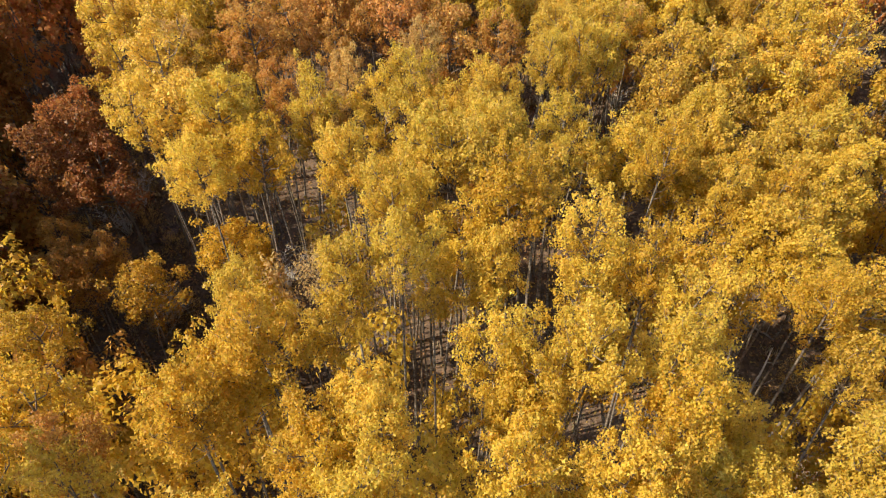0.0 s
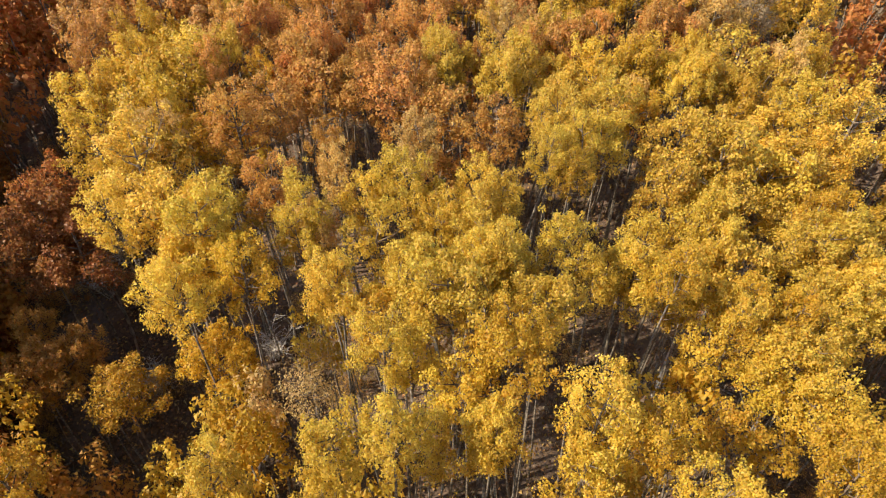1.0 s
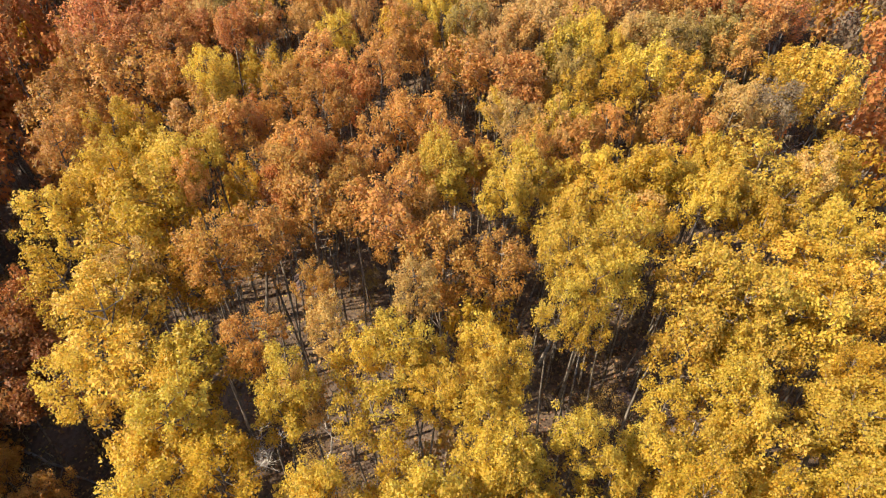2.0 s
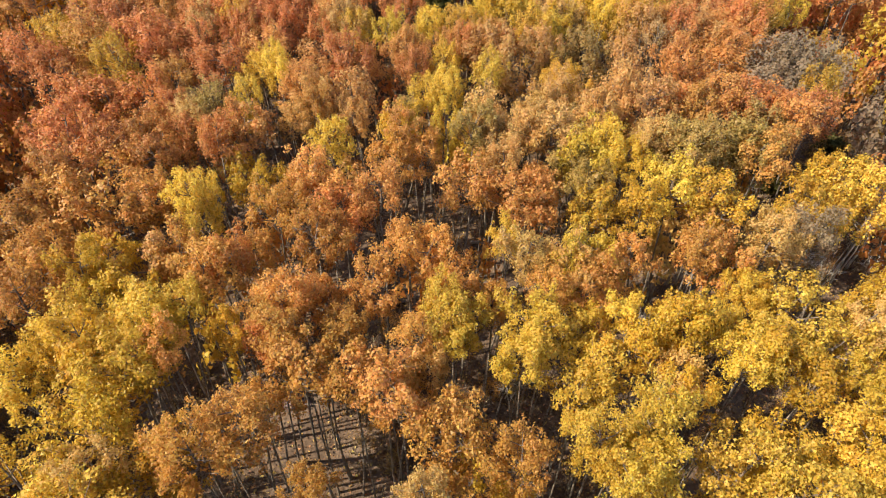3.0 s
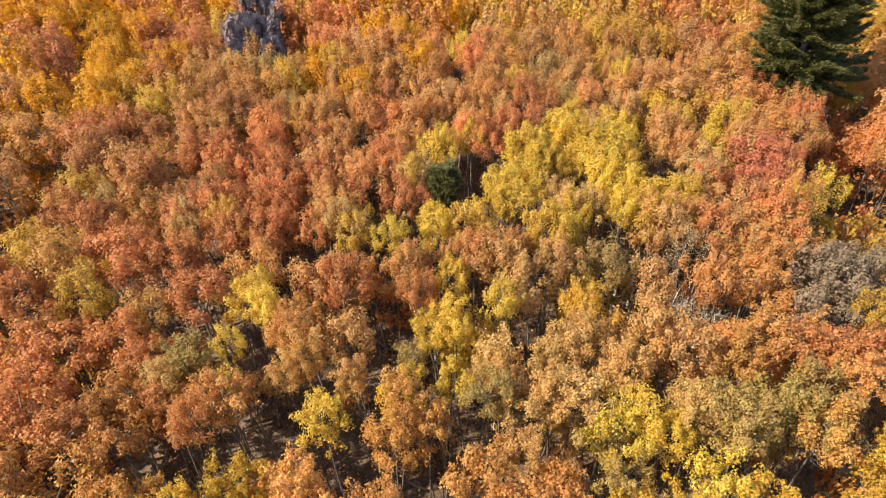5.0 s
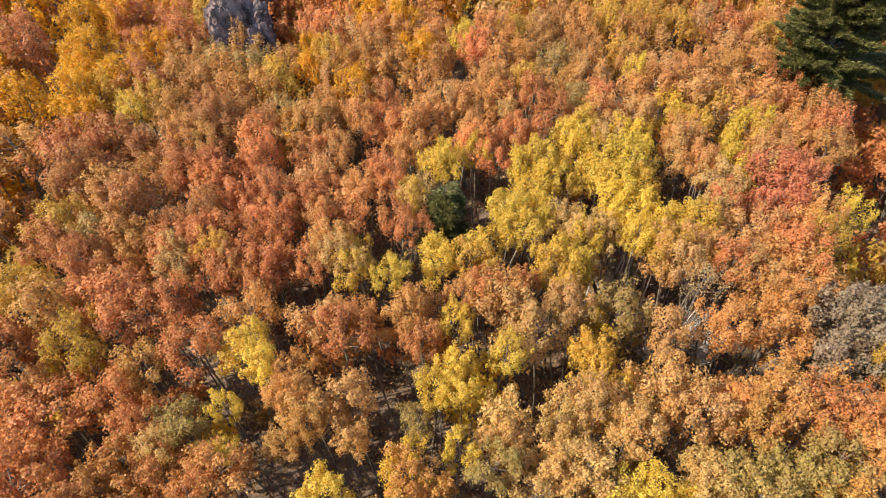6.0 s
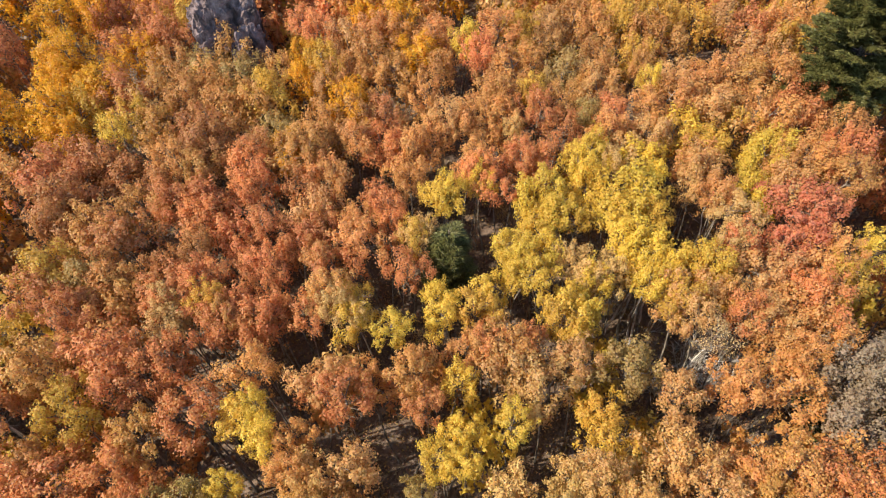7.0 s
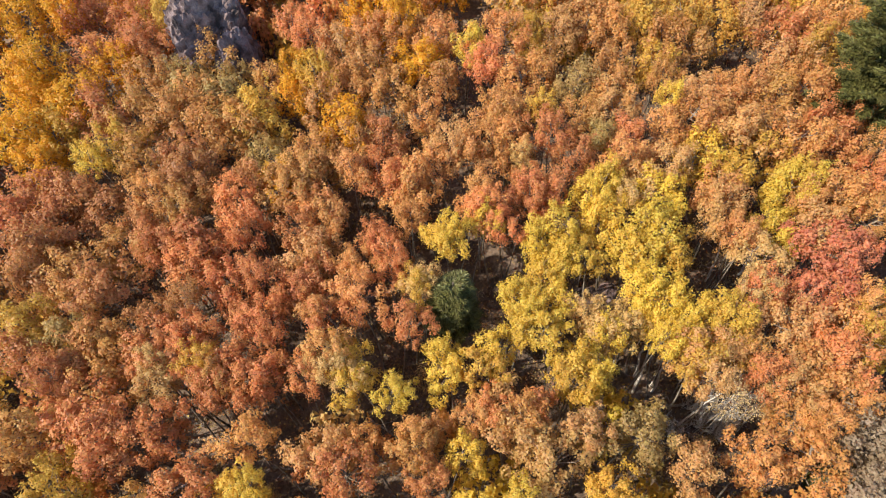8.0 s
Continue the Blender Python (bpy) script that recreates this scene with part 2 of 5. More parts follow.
def crown_meshes(seed, count, leaf, tall, limbs=17, bare=0.0, plume=1.0, stretch=1.25, flame=0.0, ruffle=0.42, mat=None):
    """Branches and leaves of one aspen crown: about 1 m in radius, from its foot at the origin up to tall."""
    rng = np.random.default_rng(seed)
    bv, bf, heart, size = [], [], [], []
    sway, lobe = rng.normal(0, 0.09, 2), rng.uniform(0, 6.28, 2)

    def leader(z):
        f = z / tall
        return Vector((sway[0] * math.sin(4.0 * f), sway[1] * math.sin(4.6 * f), z))

    zs = [0.0, 0.25 * tall, 0.5 * tall, 0.75 * tall, 0.93 * tall]
    tube(bv, bf, [leader(z) for z in zs], [0.044, 0.036, 0.026, 0.016, 0.006], 5)
    for k in range(limbs):
        g = (k + rng.uniform(0, 0.9)) / limbs
        a = k * 2.4 + rng.uniform(-0.5, 0.5)
        spread = math.sin(math.pi * (0.17 + 0.12 * flame + (0.72 - 0.10 * flame) * g)) ** 0.7 * (1 + 0.22 * math.sin(2 * a + lobe[0]) + 0.14 * math.sin(3 * a + lobe[1]))
        reach = 0.86 * spread * rng.choice([0.55, 0.8, 0.95, 1.05])
        zt = tall * (0.13 + 0.80 * g) * rng.uniform(0.94, 1.05)
        p0 = leader(max(0.02, zt - reach * rng.uniform(0.55, 1.1)))
        ax = Vector((math.cos(a), math.sin(a), 0))
        tip = Vector((ax.x * reach, ax.y * reach, zt))
        mid = p0.lerp(tip, 0.55) + ax * reach * 0.14 - Vector((0, 0, 0.06))
        tube(bv, bf, [p0, mid, tip], [0.019, 0.012, 0.004], 4)
        if rng.uniform() > bare:
            heart.append(tuple(tip))
            size.append(rng.uniform(0.20, 0.33) * plume)
        for w, n in ((0.85, 2), (0.62, 2)):
            q = p0 * (1 - w) ** 2 + mid * 2 * w * (1 - w) + tip * w * w
            for _ in range(n):
                e = q + Vector(rng.normal(0, 0.17, 3)) + ax * 0.05 + Vector((0, 0, 0.18))
                tube(bv, bf, [q, e], [0.008, 0.003], 3)
                if rng.uniform() > bare:
                    heart.append(tuple(e))
                    size.append(rng.uniform(0.11, 0.23) * plume)
    for k in range(6):   # thin twigs with a few leaves on the stem below the crown
        a, reach = rng.uniform(0, 6.28), rng.uniform(0.25, 0.6)
        p0 = Vector((0, 0, -rng.uniform(0.02, 0.42) * tall))
        tip = p0 + Vector((math.cos(a) * reach, math.sin(a) * reach, rng.uniform(0.1, 0.4)))
        tube(bv, bf, [p0, p0.lerp(tip, 0.5) - Vector((0, 0, 0.04)), tip], [0.011, 0.008, 0.003], 3)
        if k % 2 == 0:
            heart.append(tuple(tip))
            size.append(rng.uniform(0.08, 0.16))
    for _ in range(3):
        heart.append(tuple(leader(tall * rng.uniform(0.86, 0.98)) + Vector(rng.normal(0, 0.08, 3))))
        size.append(rng.uniform(0.14, 0.24) * plume)
    branch = bpy.data.meshes.new("branching")
    branch.from_pydata(bv, [], bf)
    branch.materials.append(TWIG)
    return branch, leaf_mesh("crown", leaf_cloud(rng, heart, size, count, leaf, 0.4 * tall, stretch, ruffle), mat or LEAF, 3), tall


def trunk_mesh(seed, stems):
    """Slender stems, one metre high, that meet at the foot of the crown."""
    rng = np.random.default_rng(seed)
    tv, tf = [], []
    for stem in range(stems):
        bend, phase = rng.normal(0, 0.20, 2), rng.uniform(0, 3.1)
        root = rng.normal(0, 0.28, 2) * (stem > 0)
        fs = [-0.04, 0.03, 0.2, 0.4, 0.6, 0.8, 1.0]
        pts = [Vector((root[0] * (1 - f) + bend[0] * math.sin(math.pi * f) * math.sin(phase + 2 * f), root[1] * (1 - f) + bend[1] * math.sin(math.pi * f), f)) for f in fs]
        thick = 0.045 if stem == 0 else 0.03
        tube(tv, tf, pts, [thick * (1.3 - 0.3 * min(max(f, 0) / 0.1, 1)) * (1 - 0.42 * f) for f in fs], 7)
    me = bpy.data.meshes.new("trunk")
    me.from_pydata(tv, [], tf)
    me.materials.append(BARK)
    me.polygons.foreach_set("use_smooth", [True] * len(me.polygons))
    return me


TRUNKS = [trunk_mesh(50 + i, 1 + (i % 6 == 1)) for i in range(12)]
NEAR_KIND = [crown_meshes(300 + i, 6000, 0.053, 1.65 + 0.09 * (i % 6), limbs=18, plume=0.95, stretch=0.85, ruffle=1.0) for i in range(12)]
MID_KIND = [crown_meshes(200 + i, 4300, 0.060, 1.3 + 0.08 * (i % 6), limbs=16, stretch=1.0, flame=0.3, plume=0.92, ruffle=0.5) for i in range(12)]
FAR_KIND = [crown_meshes(100 + i, 3900, 0.061, 1.35 + 0.09 * (i % 6), limbs=16, stretch=1.4, flame=0.6, plume=0.9, ruffle=0.3, mat=LEAF_FAR) for i in range(14)]
THIN_KIND = [crown_meshes(500 + i, 1300, 0.052, 1.8, bare=0.3, plume=1.25) for i in range(6)]
BUSH_KIND = [crown_meshes(800 + i, 1400, 0.086, 1.7, limbs=12, stretch=1.0) for i in range(8)]
FILL_KIND = [crown_meshes(700 + i, 480, 0.15, 1.8, limbs=10, stretch=1.3) for i in range(9)]

# autumn colours: base colour of the leaves and the words for it
HUES = {
    "y": ((0.675, 0.468, 0.080), "bright yellow"),
    "g": ((0.600, 0.372, 0.052), "golden"),
    "o": ((0.635, 0.325, 0.092), "orange"),
    "r": ((0.640, 0.270, 0.082), "reddish orange"),
    # russet with the shade of the western hollow darkened into the colour
    "d": ((0.350, 0.150, 0.050), "shade-darkened russet"),
    "b": ((0.570, 0.305, 0.078), "brownish gold"),
    "w": ((0.685, 0.474, 0.086), "lemon yellow"),
    "e": ((0.590, 0.345, 0.112), "pale orange"),
    "a": ((0.670, 0.345, 0.030), "deep amber"),
    "n": ((0.470, 0.225, 0.058), "russet brown"),
    "m": ((0.560, 0.238, 0.070), "deep orange"),
    "t": ((0.630, 0.412, 0.138), "tan yellow"),
    "l": ((0.430, 0.300, 0.085), "olive gold"),
    "p": ((0.580, 0.410, 0.180), "pale thinning"),
    "s": ((0.600, 0.232, 0.095), "salmon red"),
    "k": ((0.330, 0.240, 0.140), "greyish brown fading"),
}
PLANTED = []


CANOPY = ((4, 10, 14, 18, 22, 26, 30, 35, 40, 45, 50, 56, 64), (7.4, 7.9, 7.8, 8.1, 8.5, 9.3, 9.8, 10.4, 11.1, 11.8, 12.5, 13.4, 14.9))


def canopy(x, y):
    """How high the tops of the grove reach over x, y; lower at the foot of the slope, in the gully and the hollow."""
    gully = 1.2 * min(1, max(0, (x - 3) / 3)) * min(1, max(0, (17 - y) / 5))
    hollow = 1.8 * min(1, max(0, (-4.5 - x) / 3)) * min(1, max(0, (12 - y) / 3))
    return float(np.interp(y, *CANOPY)) - gully - hollow + 0.5


def bowed(y):
    """How far the stems lean towards the light, in radians; more so up the slope."""
    return -0.10 * min(1, max(0, (y - 22) / 12))


pick = random.Random(11)


def aspen(x, y, r, hue, h=None):
    """An aspen that stands at x, y with a crown r metres in radius; hue as in HUES."""
    PLANTED.append((x, y, r, hue))
    ground = height(x, y)
    h = h or (canopy(x, y) - ground) * pick.uniform(0.93, 1.04)
    sort = "thin" if hue == "p" else "near" if y < 18.5 else "mid" if y < 31 else "far"
    kinds = {"thin": THIN_KIND, "near": NEAR_KIND, "mid": MID_KIND, "far": FAR_KIND}[sort]
    branch, leaves, tall = kinds[pick.randrange(len(kinds))]
    deep = (0.45 + 0.62 * r) * pick.uniform(0.82, 1.28)
    tree = new("aspen_tree")
    tree.matrix_basis = Matrix.LocRotScale((x, y, ground), Euler((pick.gauss(0, 0.03), bowed(y) + pick.gauss(0, 0.03), 0)), None)
    deep = min(deep, 0.8 * h / tall)
    foot, turn = h - deep * tall, Euler((0, 0, pick.uniform(0, 6.28)))
    shapes = (("trunk", TRUNKS[pick.randrange(len(TRUNKS))], Matrix.LocRotScale((0, 0, 0), turn, (1, 1, foot))),
              ("branching", branch, Matrix.LocRotScale((0, 0, foot), turn, (r, r, deep))),
              ("crown", leaves, Matrix.LocRotScale((0, 0, foot), turn, (r, r, deep))))
    colour, words = HUES[hue]
    fade = (hue not in "ywa") * 0.022 * min(1, max(0, (y - 24) / 14))   # adds blue to the leaf colour, more so up the slope
    v, warm = pick.uniform(0.86, 1.1), pick.uniform(0.94, 1.035)
    for name, me, m in shapes:
        ob = new(name, me)
        ob.parent, ob.matrix_basis = tree, m
        if name == "branching":
            tagged(ob, kind="stuff")
        if name == "crown":
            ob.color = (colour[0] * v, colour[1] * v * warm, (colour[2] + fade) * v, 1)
    return tagged(tree, words + (" aspen with few leaves and pale bare twigs" if sort == "thin" else " aspen tree with a slender pale trunk"), "tree", "aspens on the slope")


GROVE = []


def grove_aspen(x, y, r, hue, h=None):
    """A smaller tree that stands where it is told, and is joined with the thicket."""
    PLANTED.append((x, y, r, hue))
    GROVE.append((x, y, r, hue, h or (canopy(x, y) - height(x, y)) * pick.uniform(0.93, 1.04)))


# the trees that can be told apart, from the foot of the slope upwards
grove_aspen(-1.74, 3.55, 0.60, "y")
grove_aspen(-0.64, 3.55, 0.60, "g")
grove_aspen(-4.75, 3.63, 0.60, "g")
grove_aspen(2.85, 3.68, 0.60, "y")
grove_aspen(1.74, 3.68, 0.60, "g")
grove_aspen(0.41, 3.80, 0.60, "y")
grove_aspen(-4.29, 3.81, 0.61, "y")
grove_aspen(-5.73, 3.94, 0.60, "b")
grove_aspen(-2.59, 3.99, 0.60, "g")
grove_aspen(-0.53, 4.02, 0.60, "g")
grove_aspen(3.84, 4.05, 0.72, "w")
grove_aspen(1.00, 4.05, 0.60, "y")
grove_aspen(-3.43, 4.06, 0.60, "y")
grove_aspen(4.84, 4.22, 0.79, "w")
grove_aspen(-1.15, 4.25, 0.60, "y")
grove_aspen(2.51, 4.29, 0.60, "y")
grove_aspen(-0.03, 4.31, 0.60, "y")
grove_aspen(2.95, 4.35, 0.60, "g")
grove_aspen(6.18, 4.35, 0.65, "w")
grove_aspen(1.92, 4.36, 0.60, "y")
grove_aspen(3.86, 4.55, 0.60, "y")
grove_aspen(-1.81, 4.62, 0.60, "y")
grove_aspen(-4.26, 4.64, 0.64, "g")
grove_aspen(1.44, 4.68, 0.60, "y")
grove_aspen(4.42, 4.75, 0.60, "y")
grove_aspen(5.40, 4.75, 0.60, "w")
grove_aspen(0.68, 4.93, 0.60, "y")
grove_aspen(6.22, 4.97, 0.89, "w")
grove_aspen(-3.22, 5.01, 0.80, "g")
grove_aspen(-1.24, 5.03, 0.60, "y")
grove_aspen(-6.77, 5.05, 0.60, "g")
grove_aspen(3.27, 5.08, 0.60, "y")
grove_aspen(2.65, 5.26, 0.60, "y")
grove_aspen(-5.95, 5.28, 0.87, "g")
grove_aspen(-3.85, 5.34, 0.60, "g")
grove_aspen(0.45, 5.38, 0.60, "y")
grove_aspen(1.38, 5.63, 0.60, "y")
grove_aspen(-2.02, 5.77, 0.60, "g")
grove_aspen(2.43, 5.87, 0.60, "y")
grove_aspen(-0.92, 5.95, 0.62, "y")
grove_aspen(6.93, 5.99, 0.71, "y")
grove_aspen(3.37, 6.02, 0.60, "y")
grove_aspen(-2.86, 6.12, 0.60, "y")
grove_aspen(-3.95, 6.17, 0.60, "g")
grove_aspen(0.92, 6.24, 0.60, "y")
grove_aspen(-3.29, 6.37, 0.60, "y")
grove_aspen(3.02, 6.57, 0.60, "y")
grove_aspen(1.95, 6.59, 0.66, "y")
grove_aspen(6.57, 6.71, 0.60, "g")
grove_aspen(3.61, 6.96, 0.60, "g")
grove_aspen(-0.55, 7.23, 0.60, "y")
grove_aspen(-8.51, 7.40, 0.79, "g", 9.6)
grove_aspen(0.61, 7.67, 0.60, "y")
grove_aspen(-0.97, 7.70, 0.60, "y")
grove_aspen(1.50, 7.75, 0.60, "y")
grove_aspen(2.42, 7.80, 0.72, "y")
grove_aspen(6.15, 7.81, 0.74, "g")
grove_aspen(-0.08, 7.86, 0.60, "y")
aspen(7.75, 8.06, 1.08, "g")
grove_aspen(8.02, 9.38, 0.69, "y")
grove_aspen(6.58, 9.39, 0.79, "y")
grove_aspen(-0.97, 9.41, 0.62, "y")
grove_aspen(1.09, 9.43, 0.84, "g")
grove_aspen(-0.09, 9.47, 0.73, "y")
grove_aspen(7.60, 9.52, 0.82, "y")
grove_aspen(2.06, 9.53, 0.60, "g")
grove_aspen(-1.40, 9.79, 0.60, "y")
grove_aspen(7.28, 9.90, 0.96, "y")
grove_aspen(8.21, 10.17, 0.71, "y")
grove_aspen(1.78, 10.23, 0.88, "y")
grove_aspen(-3.42, 10.31, 0.82, "p", 8.8)
grove_aspen(0.74, 10.34, 0.87, "y")
grove_aspen(-0.95, 10.38, 0.76, "g")
grove_aspen(6.29, 10.43, 0.60, "y")
grove_aspen(-0.11, 10.45, 0.88, "y")
grove_aspen(-2.58, 10.45, 0.68, "p", 8.8)
grove_aspen(7.64, 10.80, 0.71, "g")
grove_aspen(4.22, 10.95, 0.60, "g")
aspen(-8.59, 10.96, 1.02, "g", 7.3)
grove_aspen(-2.21, 11.11, 0.69, "y")
grove_aspen(7.01, 11.13, 0.85, "y")
grove_aspen(2.19, 11.13, 0.60, "y")
grove_aspen(1.54, 11.18, 0.68, "y")
grove_aspen(-5.52, 11.21, 0.76, "y")
grove_aspen(-1.11, 11.21, 0.60, "g")
grove_aspen(3.58, 11.22, 0.60, "y")
grove_aspen(-5.61, 11.29, 0.68, "g", 8.0)
grove_aspen(8.81, 11.32, 0.60, "y")
grove_aspen(-6.18, 11.39, 0.78, "y")
grove_aspen(-5.00, 11.42, 0.75, "g")
grove_aspen(0.10, 11.44, 0.69, "y")
grove_aspen(5.55, 11.46, 0.60, "g")
grove_aspen(1.01, 11.46, 0.69, "y")
grove_aspen(6.77, 11.48, 0.71, "g")
grove_aspen(-3.84, 11.53, 0.60, "g")
grove_aspen(-1.93, 11.56, 0.60, "y")
grove_aspen(7.96, 11.60, 0.89, "y")
grove_aspen(-11.25, 11.89, 0.76, "b", 6.7)
grove_aspen(-6.31, 11.92, 0.94, "g", 8.1)
grove_aspen(5.01, 11.95, 0.80, "y")
grove_aspen(4.35, 12.02, 0.78, "y")
grove_aspen(7.72, 12.18, 0.90, "y")
grove_aspen(2.82, 12.22, 0.61, "y")
grove_aspen(8.68, 12.35, 0.93, "y")
grove_aspen(9.47, 12.37, 0.96, "y")
grove_aspen(-5.47, 12.41, 0.93, "g")
aspen(6.97, 12.50, 1.04, "y")
grove_aspen(-11.09, 12.51, 0.96, "b", 6.4)
grove_aspen(-10.18, 12.53, 0.75, "b", 6.4)
grove_aspen(-4.02, 12.59, 0.64, "y")
grove_aspen(-0.63, 12.64, 0.61, "y")
grove_aspen(4.12, 12.71, 0.80, "y")
grove_aspen(6.07, 12.75, 0.72, "y")
grove_aspen(1.34, 12.77, 0.75, "y")
grove_aspen(0.48, 12.93, 0.75, "y")
grove_aspen(9.32, 12.93, 0.97, "y")
grove_aspen(-4.91, 12.95, 0.94, "y")
grove_aspen(-2.75, 12.96, 0.64, "t")
aspen(-6.37, 12.97, 1.27, "y")
grove_aspen(-1.65, 13.07, 0.76, "y")
aspen(8.38, 13.13, 1.11, "y")
grove_aspen(-3.16, 13.23, 0.60, "y")
grove_aspen(9.96, 13.31, 0.83, "y")
grove_aspen(6.91, 13.37, 0.75, "g")
grove_aspen(5.86, 13.38, 0.88, "y")
grove_aspen(2.02, 13.53, 0.60, "y")
grove_aspen(-12.09, 13.62, 0.61, "b", 6.3)
grove_aspen(-0.28, 13.67, 0.78, "y")
grove_aspen(-8.06, 13.88, 0.76, "y")
grove_aspen(-2.26, 13.93, 0.67, "y")
grove_aspen(10.04, 14.05, 0.60, "g")
grove_aspen(4.88, 14.18, 0.72, "y")
grove_aspen(0.90, 14.19, 0.67, "y")
grove_aspen(-1.24, 14.24, 0.81, "y")
aspen(-6.07, 14.42, 1.19, "y")
grove_aspen(3.63, 14.48, 0.60, "g")
grove_aspen(6.44, 14.51, 0.93, "y")
aspen(-7.26, 14.62, 1.24, "y")
grove_aspen(-2.09, 14.71, 0.69, "t")
aspen(7.69, 14.80, 1.13, "y")
grove_aspen(-4.88, 14.88, 0.73, "b")
grove_aspen(9.23, 14.98, 0.85, "g")
grove_aspen(2.19, 15.10, 0.60, "y")
grove_aspen(-7.82, 15.27, 0.80, "t")
aspen(5.64, 15.34, 1.09, "y")
grove_aspen(3.39, 15.51, 0.74, "y")
aspen(10.25, 15.61, 1.07, "g")
grove_aspen(-8.86, 15.70, 0.84, "g")
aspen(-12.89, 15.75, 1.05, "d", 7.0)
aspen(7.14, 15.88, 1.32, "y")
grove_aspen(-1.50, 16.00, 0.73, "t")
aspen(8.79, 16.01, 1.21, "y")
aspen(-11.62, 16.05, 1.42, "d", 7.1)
aspen(9.98, 16.12, 1.08, "y")
aspen(5.91, 16.61, 1.15, "y")
grove_aspen(4.81, 16.62, 0.96, "y")
grove_aspen(0.86, 16.65, 0.91, "b")
grove_aspen(-3.22, 16.77, 0.62, "b")
aspen(-6.77, 16.79, 1.00, "g")
aspen(-9.86, 16.80, 1.09, "g")
grove_aspen(-5.61, 17.05, 0.99, "b")
aspen(7.25, 17.05, 1.20, "g")
grove_aspen(3.33, 17.07, 0.79, "y")
aspen(11.45, 17.10, 1.16, "y")
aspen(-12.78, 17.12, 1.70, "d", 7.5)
aspen(9.49, 17.17, 1.28, "y")
aspen(-8.36, 17.21, 1.24, "g")
grove_aspen(10.74, 17.39, 0.95, "y")
aspen(-12.34, 17.43, 1.05, "m", 7.6)
aspen(-0.21, 17.43, 1.27, "b")
grove_aspen(4.20, 17.52, 0.99, "y")
aspen(-4.38, 17.84, 1.00, "b")
grove_aspen(-1.19, 18.16, 0.94, "b")
grove_aspen(-4.63, 18.86, 0.70, "b")
aspen(-9.12, 18.95, 1.26, "g")
grove_aspen(-1.04, 18.95, 0.67, "e")
aspen(-1.60, 18.95, 1.09, "o")
grove_aspen(-6.18, 19.00, 0.72, "o")
aspen(-8.06, 19.01, 1.08, "g")
grove_aspen(3.01, 19.03, 0.97, "y")
grove_aspen(-10.43, 19.04, 0.98, "y")
grove_aspen(9.88, 19.05, 0.83, "y")
grove_aspen(-7.14, 19.07, 0.74, "y")
grove_aspen(-5.34, 19.08, 0.71, "m")
grove_aspen(-2.44, 19.08, 0.96, "b")
grove_aspen(2.03, 19.12, 0.82, "y")
grove_aspen(5.95, 19.13, 0.74, "g")
grove_aspen(7.23, 19.16, 0.77, "y")
grove_aspen(4.43, 19.16, 0.86, "t")
aspen(-3.57, 19.18, 1.11, "b")
grove_aspen(8.88, 19.26, 0.97, "g")
grove_aspen(3.94, 19.50, 0.86, "y")
grove_aspen(5.24, 19.52, 0.89, "g")
grove_aspen(6.90, 19.73, 0.93, "g")
grove_aspen(8.38, 19.77, 0.97, "y")
grove_aspen(10.41, 19.85, 0.69, "t")
grove_aspen(1.55, 19.87, 0.99, "y")
grove_aspen(-9.28, 19.90, 0.97, "g")
grove_aspen(-10.66, 19.93, 0.67, "g")
grove_aspen(0.24, 19.96, 0.84, "y")
grove_aspen(2.43, 20.00, 0.86, "y")
grove_aspen(-1.94, 20.05, 0.70, "b")
aspen(9.61, 20.16, 1.02, "y")
aspen(9.07, 20.22, 1.18, "y")
grove_aspen(-7.55, 20.38, 0.78, "y")
grove_aspen(3.38, 20.39, 0.88, "y")
grove_aspen(-3.15, 20.41, 0.72, "b")
grove_aspen(-0.78, 20.44, 0.71, "y")
grove_aspen(-5.09, 20.47, 0.89, "b")
grove_aspen(-4.05, 20.47, 0.88, "o")
grove_aspen(-6.39, 20.50, 0.61, "g")
grove_aspen(4.33, 20.60, 0.90, "y")
grove_aspen(-8.41, 20.64, 0.97, "y")
grove_aspen(6.47, 20.65, 0.95, "g")
grove_aspen(-11.56, 20.75, 0.88, "n")
aspen(-10.44, 20.84, 1.03, "y")
grove_aspen(-0.18, 20.90, 0.87, "y")
grove_aspen(-9.70, 20.95, 0.84, "y")
grove_aspen(7.17, 20.98, 0.81, "y")
grove_aspen(-3.68, 20.99, 0.74, "o")
grove_aspen(5.66, 21.02, 0.94, "g")
grove_aspen(2.42, 21.07, 0.74, "b")
grove_aspen(11.27, 21.09, 0.92, "g")
grove_aspen(-0.64, 21.15, 0.58, "y")
grove_aspen(0.90, 21.38, 0.59, "b")
grove_aspen(-5.62, 21.46, 0.93, "o")
grove_aspen(8.28, 21.53, 0.68, "y")
grove_aspen(3.76, 21.59, 0.93, "o")
grove_aspen(0.46, 21.74, 0.90, "o")
grove_aspen(7.95, 21.82, 0.85, "g")
grove_aspen(4.29, 21.95, 0.79, "o")
grove_aspen(3.03, 22.01, 0.93, "e")
grove_aspen(-4.31, 22.02, 0.78, "m")
grove_aspen(-0.17, 22.07, 0.76, "o")
aspen(-11.97, 22.08, 1.11, "b")
aspen(-8.78, 22.08, 1.02, "g")
grove_aspen(-1.45, 22.13, 0.92, "o")
grove_aspen(11.85, 22.25, 0.77, "g")
aspen(-7.55, 22.28, 1.00, "b")
grove_aspen(-10.85, 22.29, 0.72, "g")
grove_aspen(-6.91, 22.40, 0.82, "m")
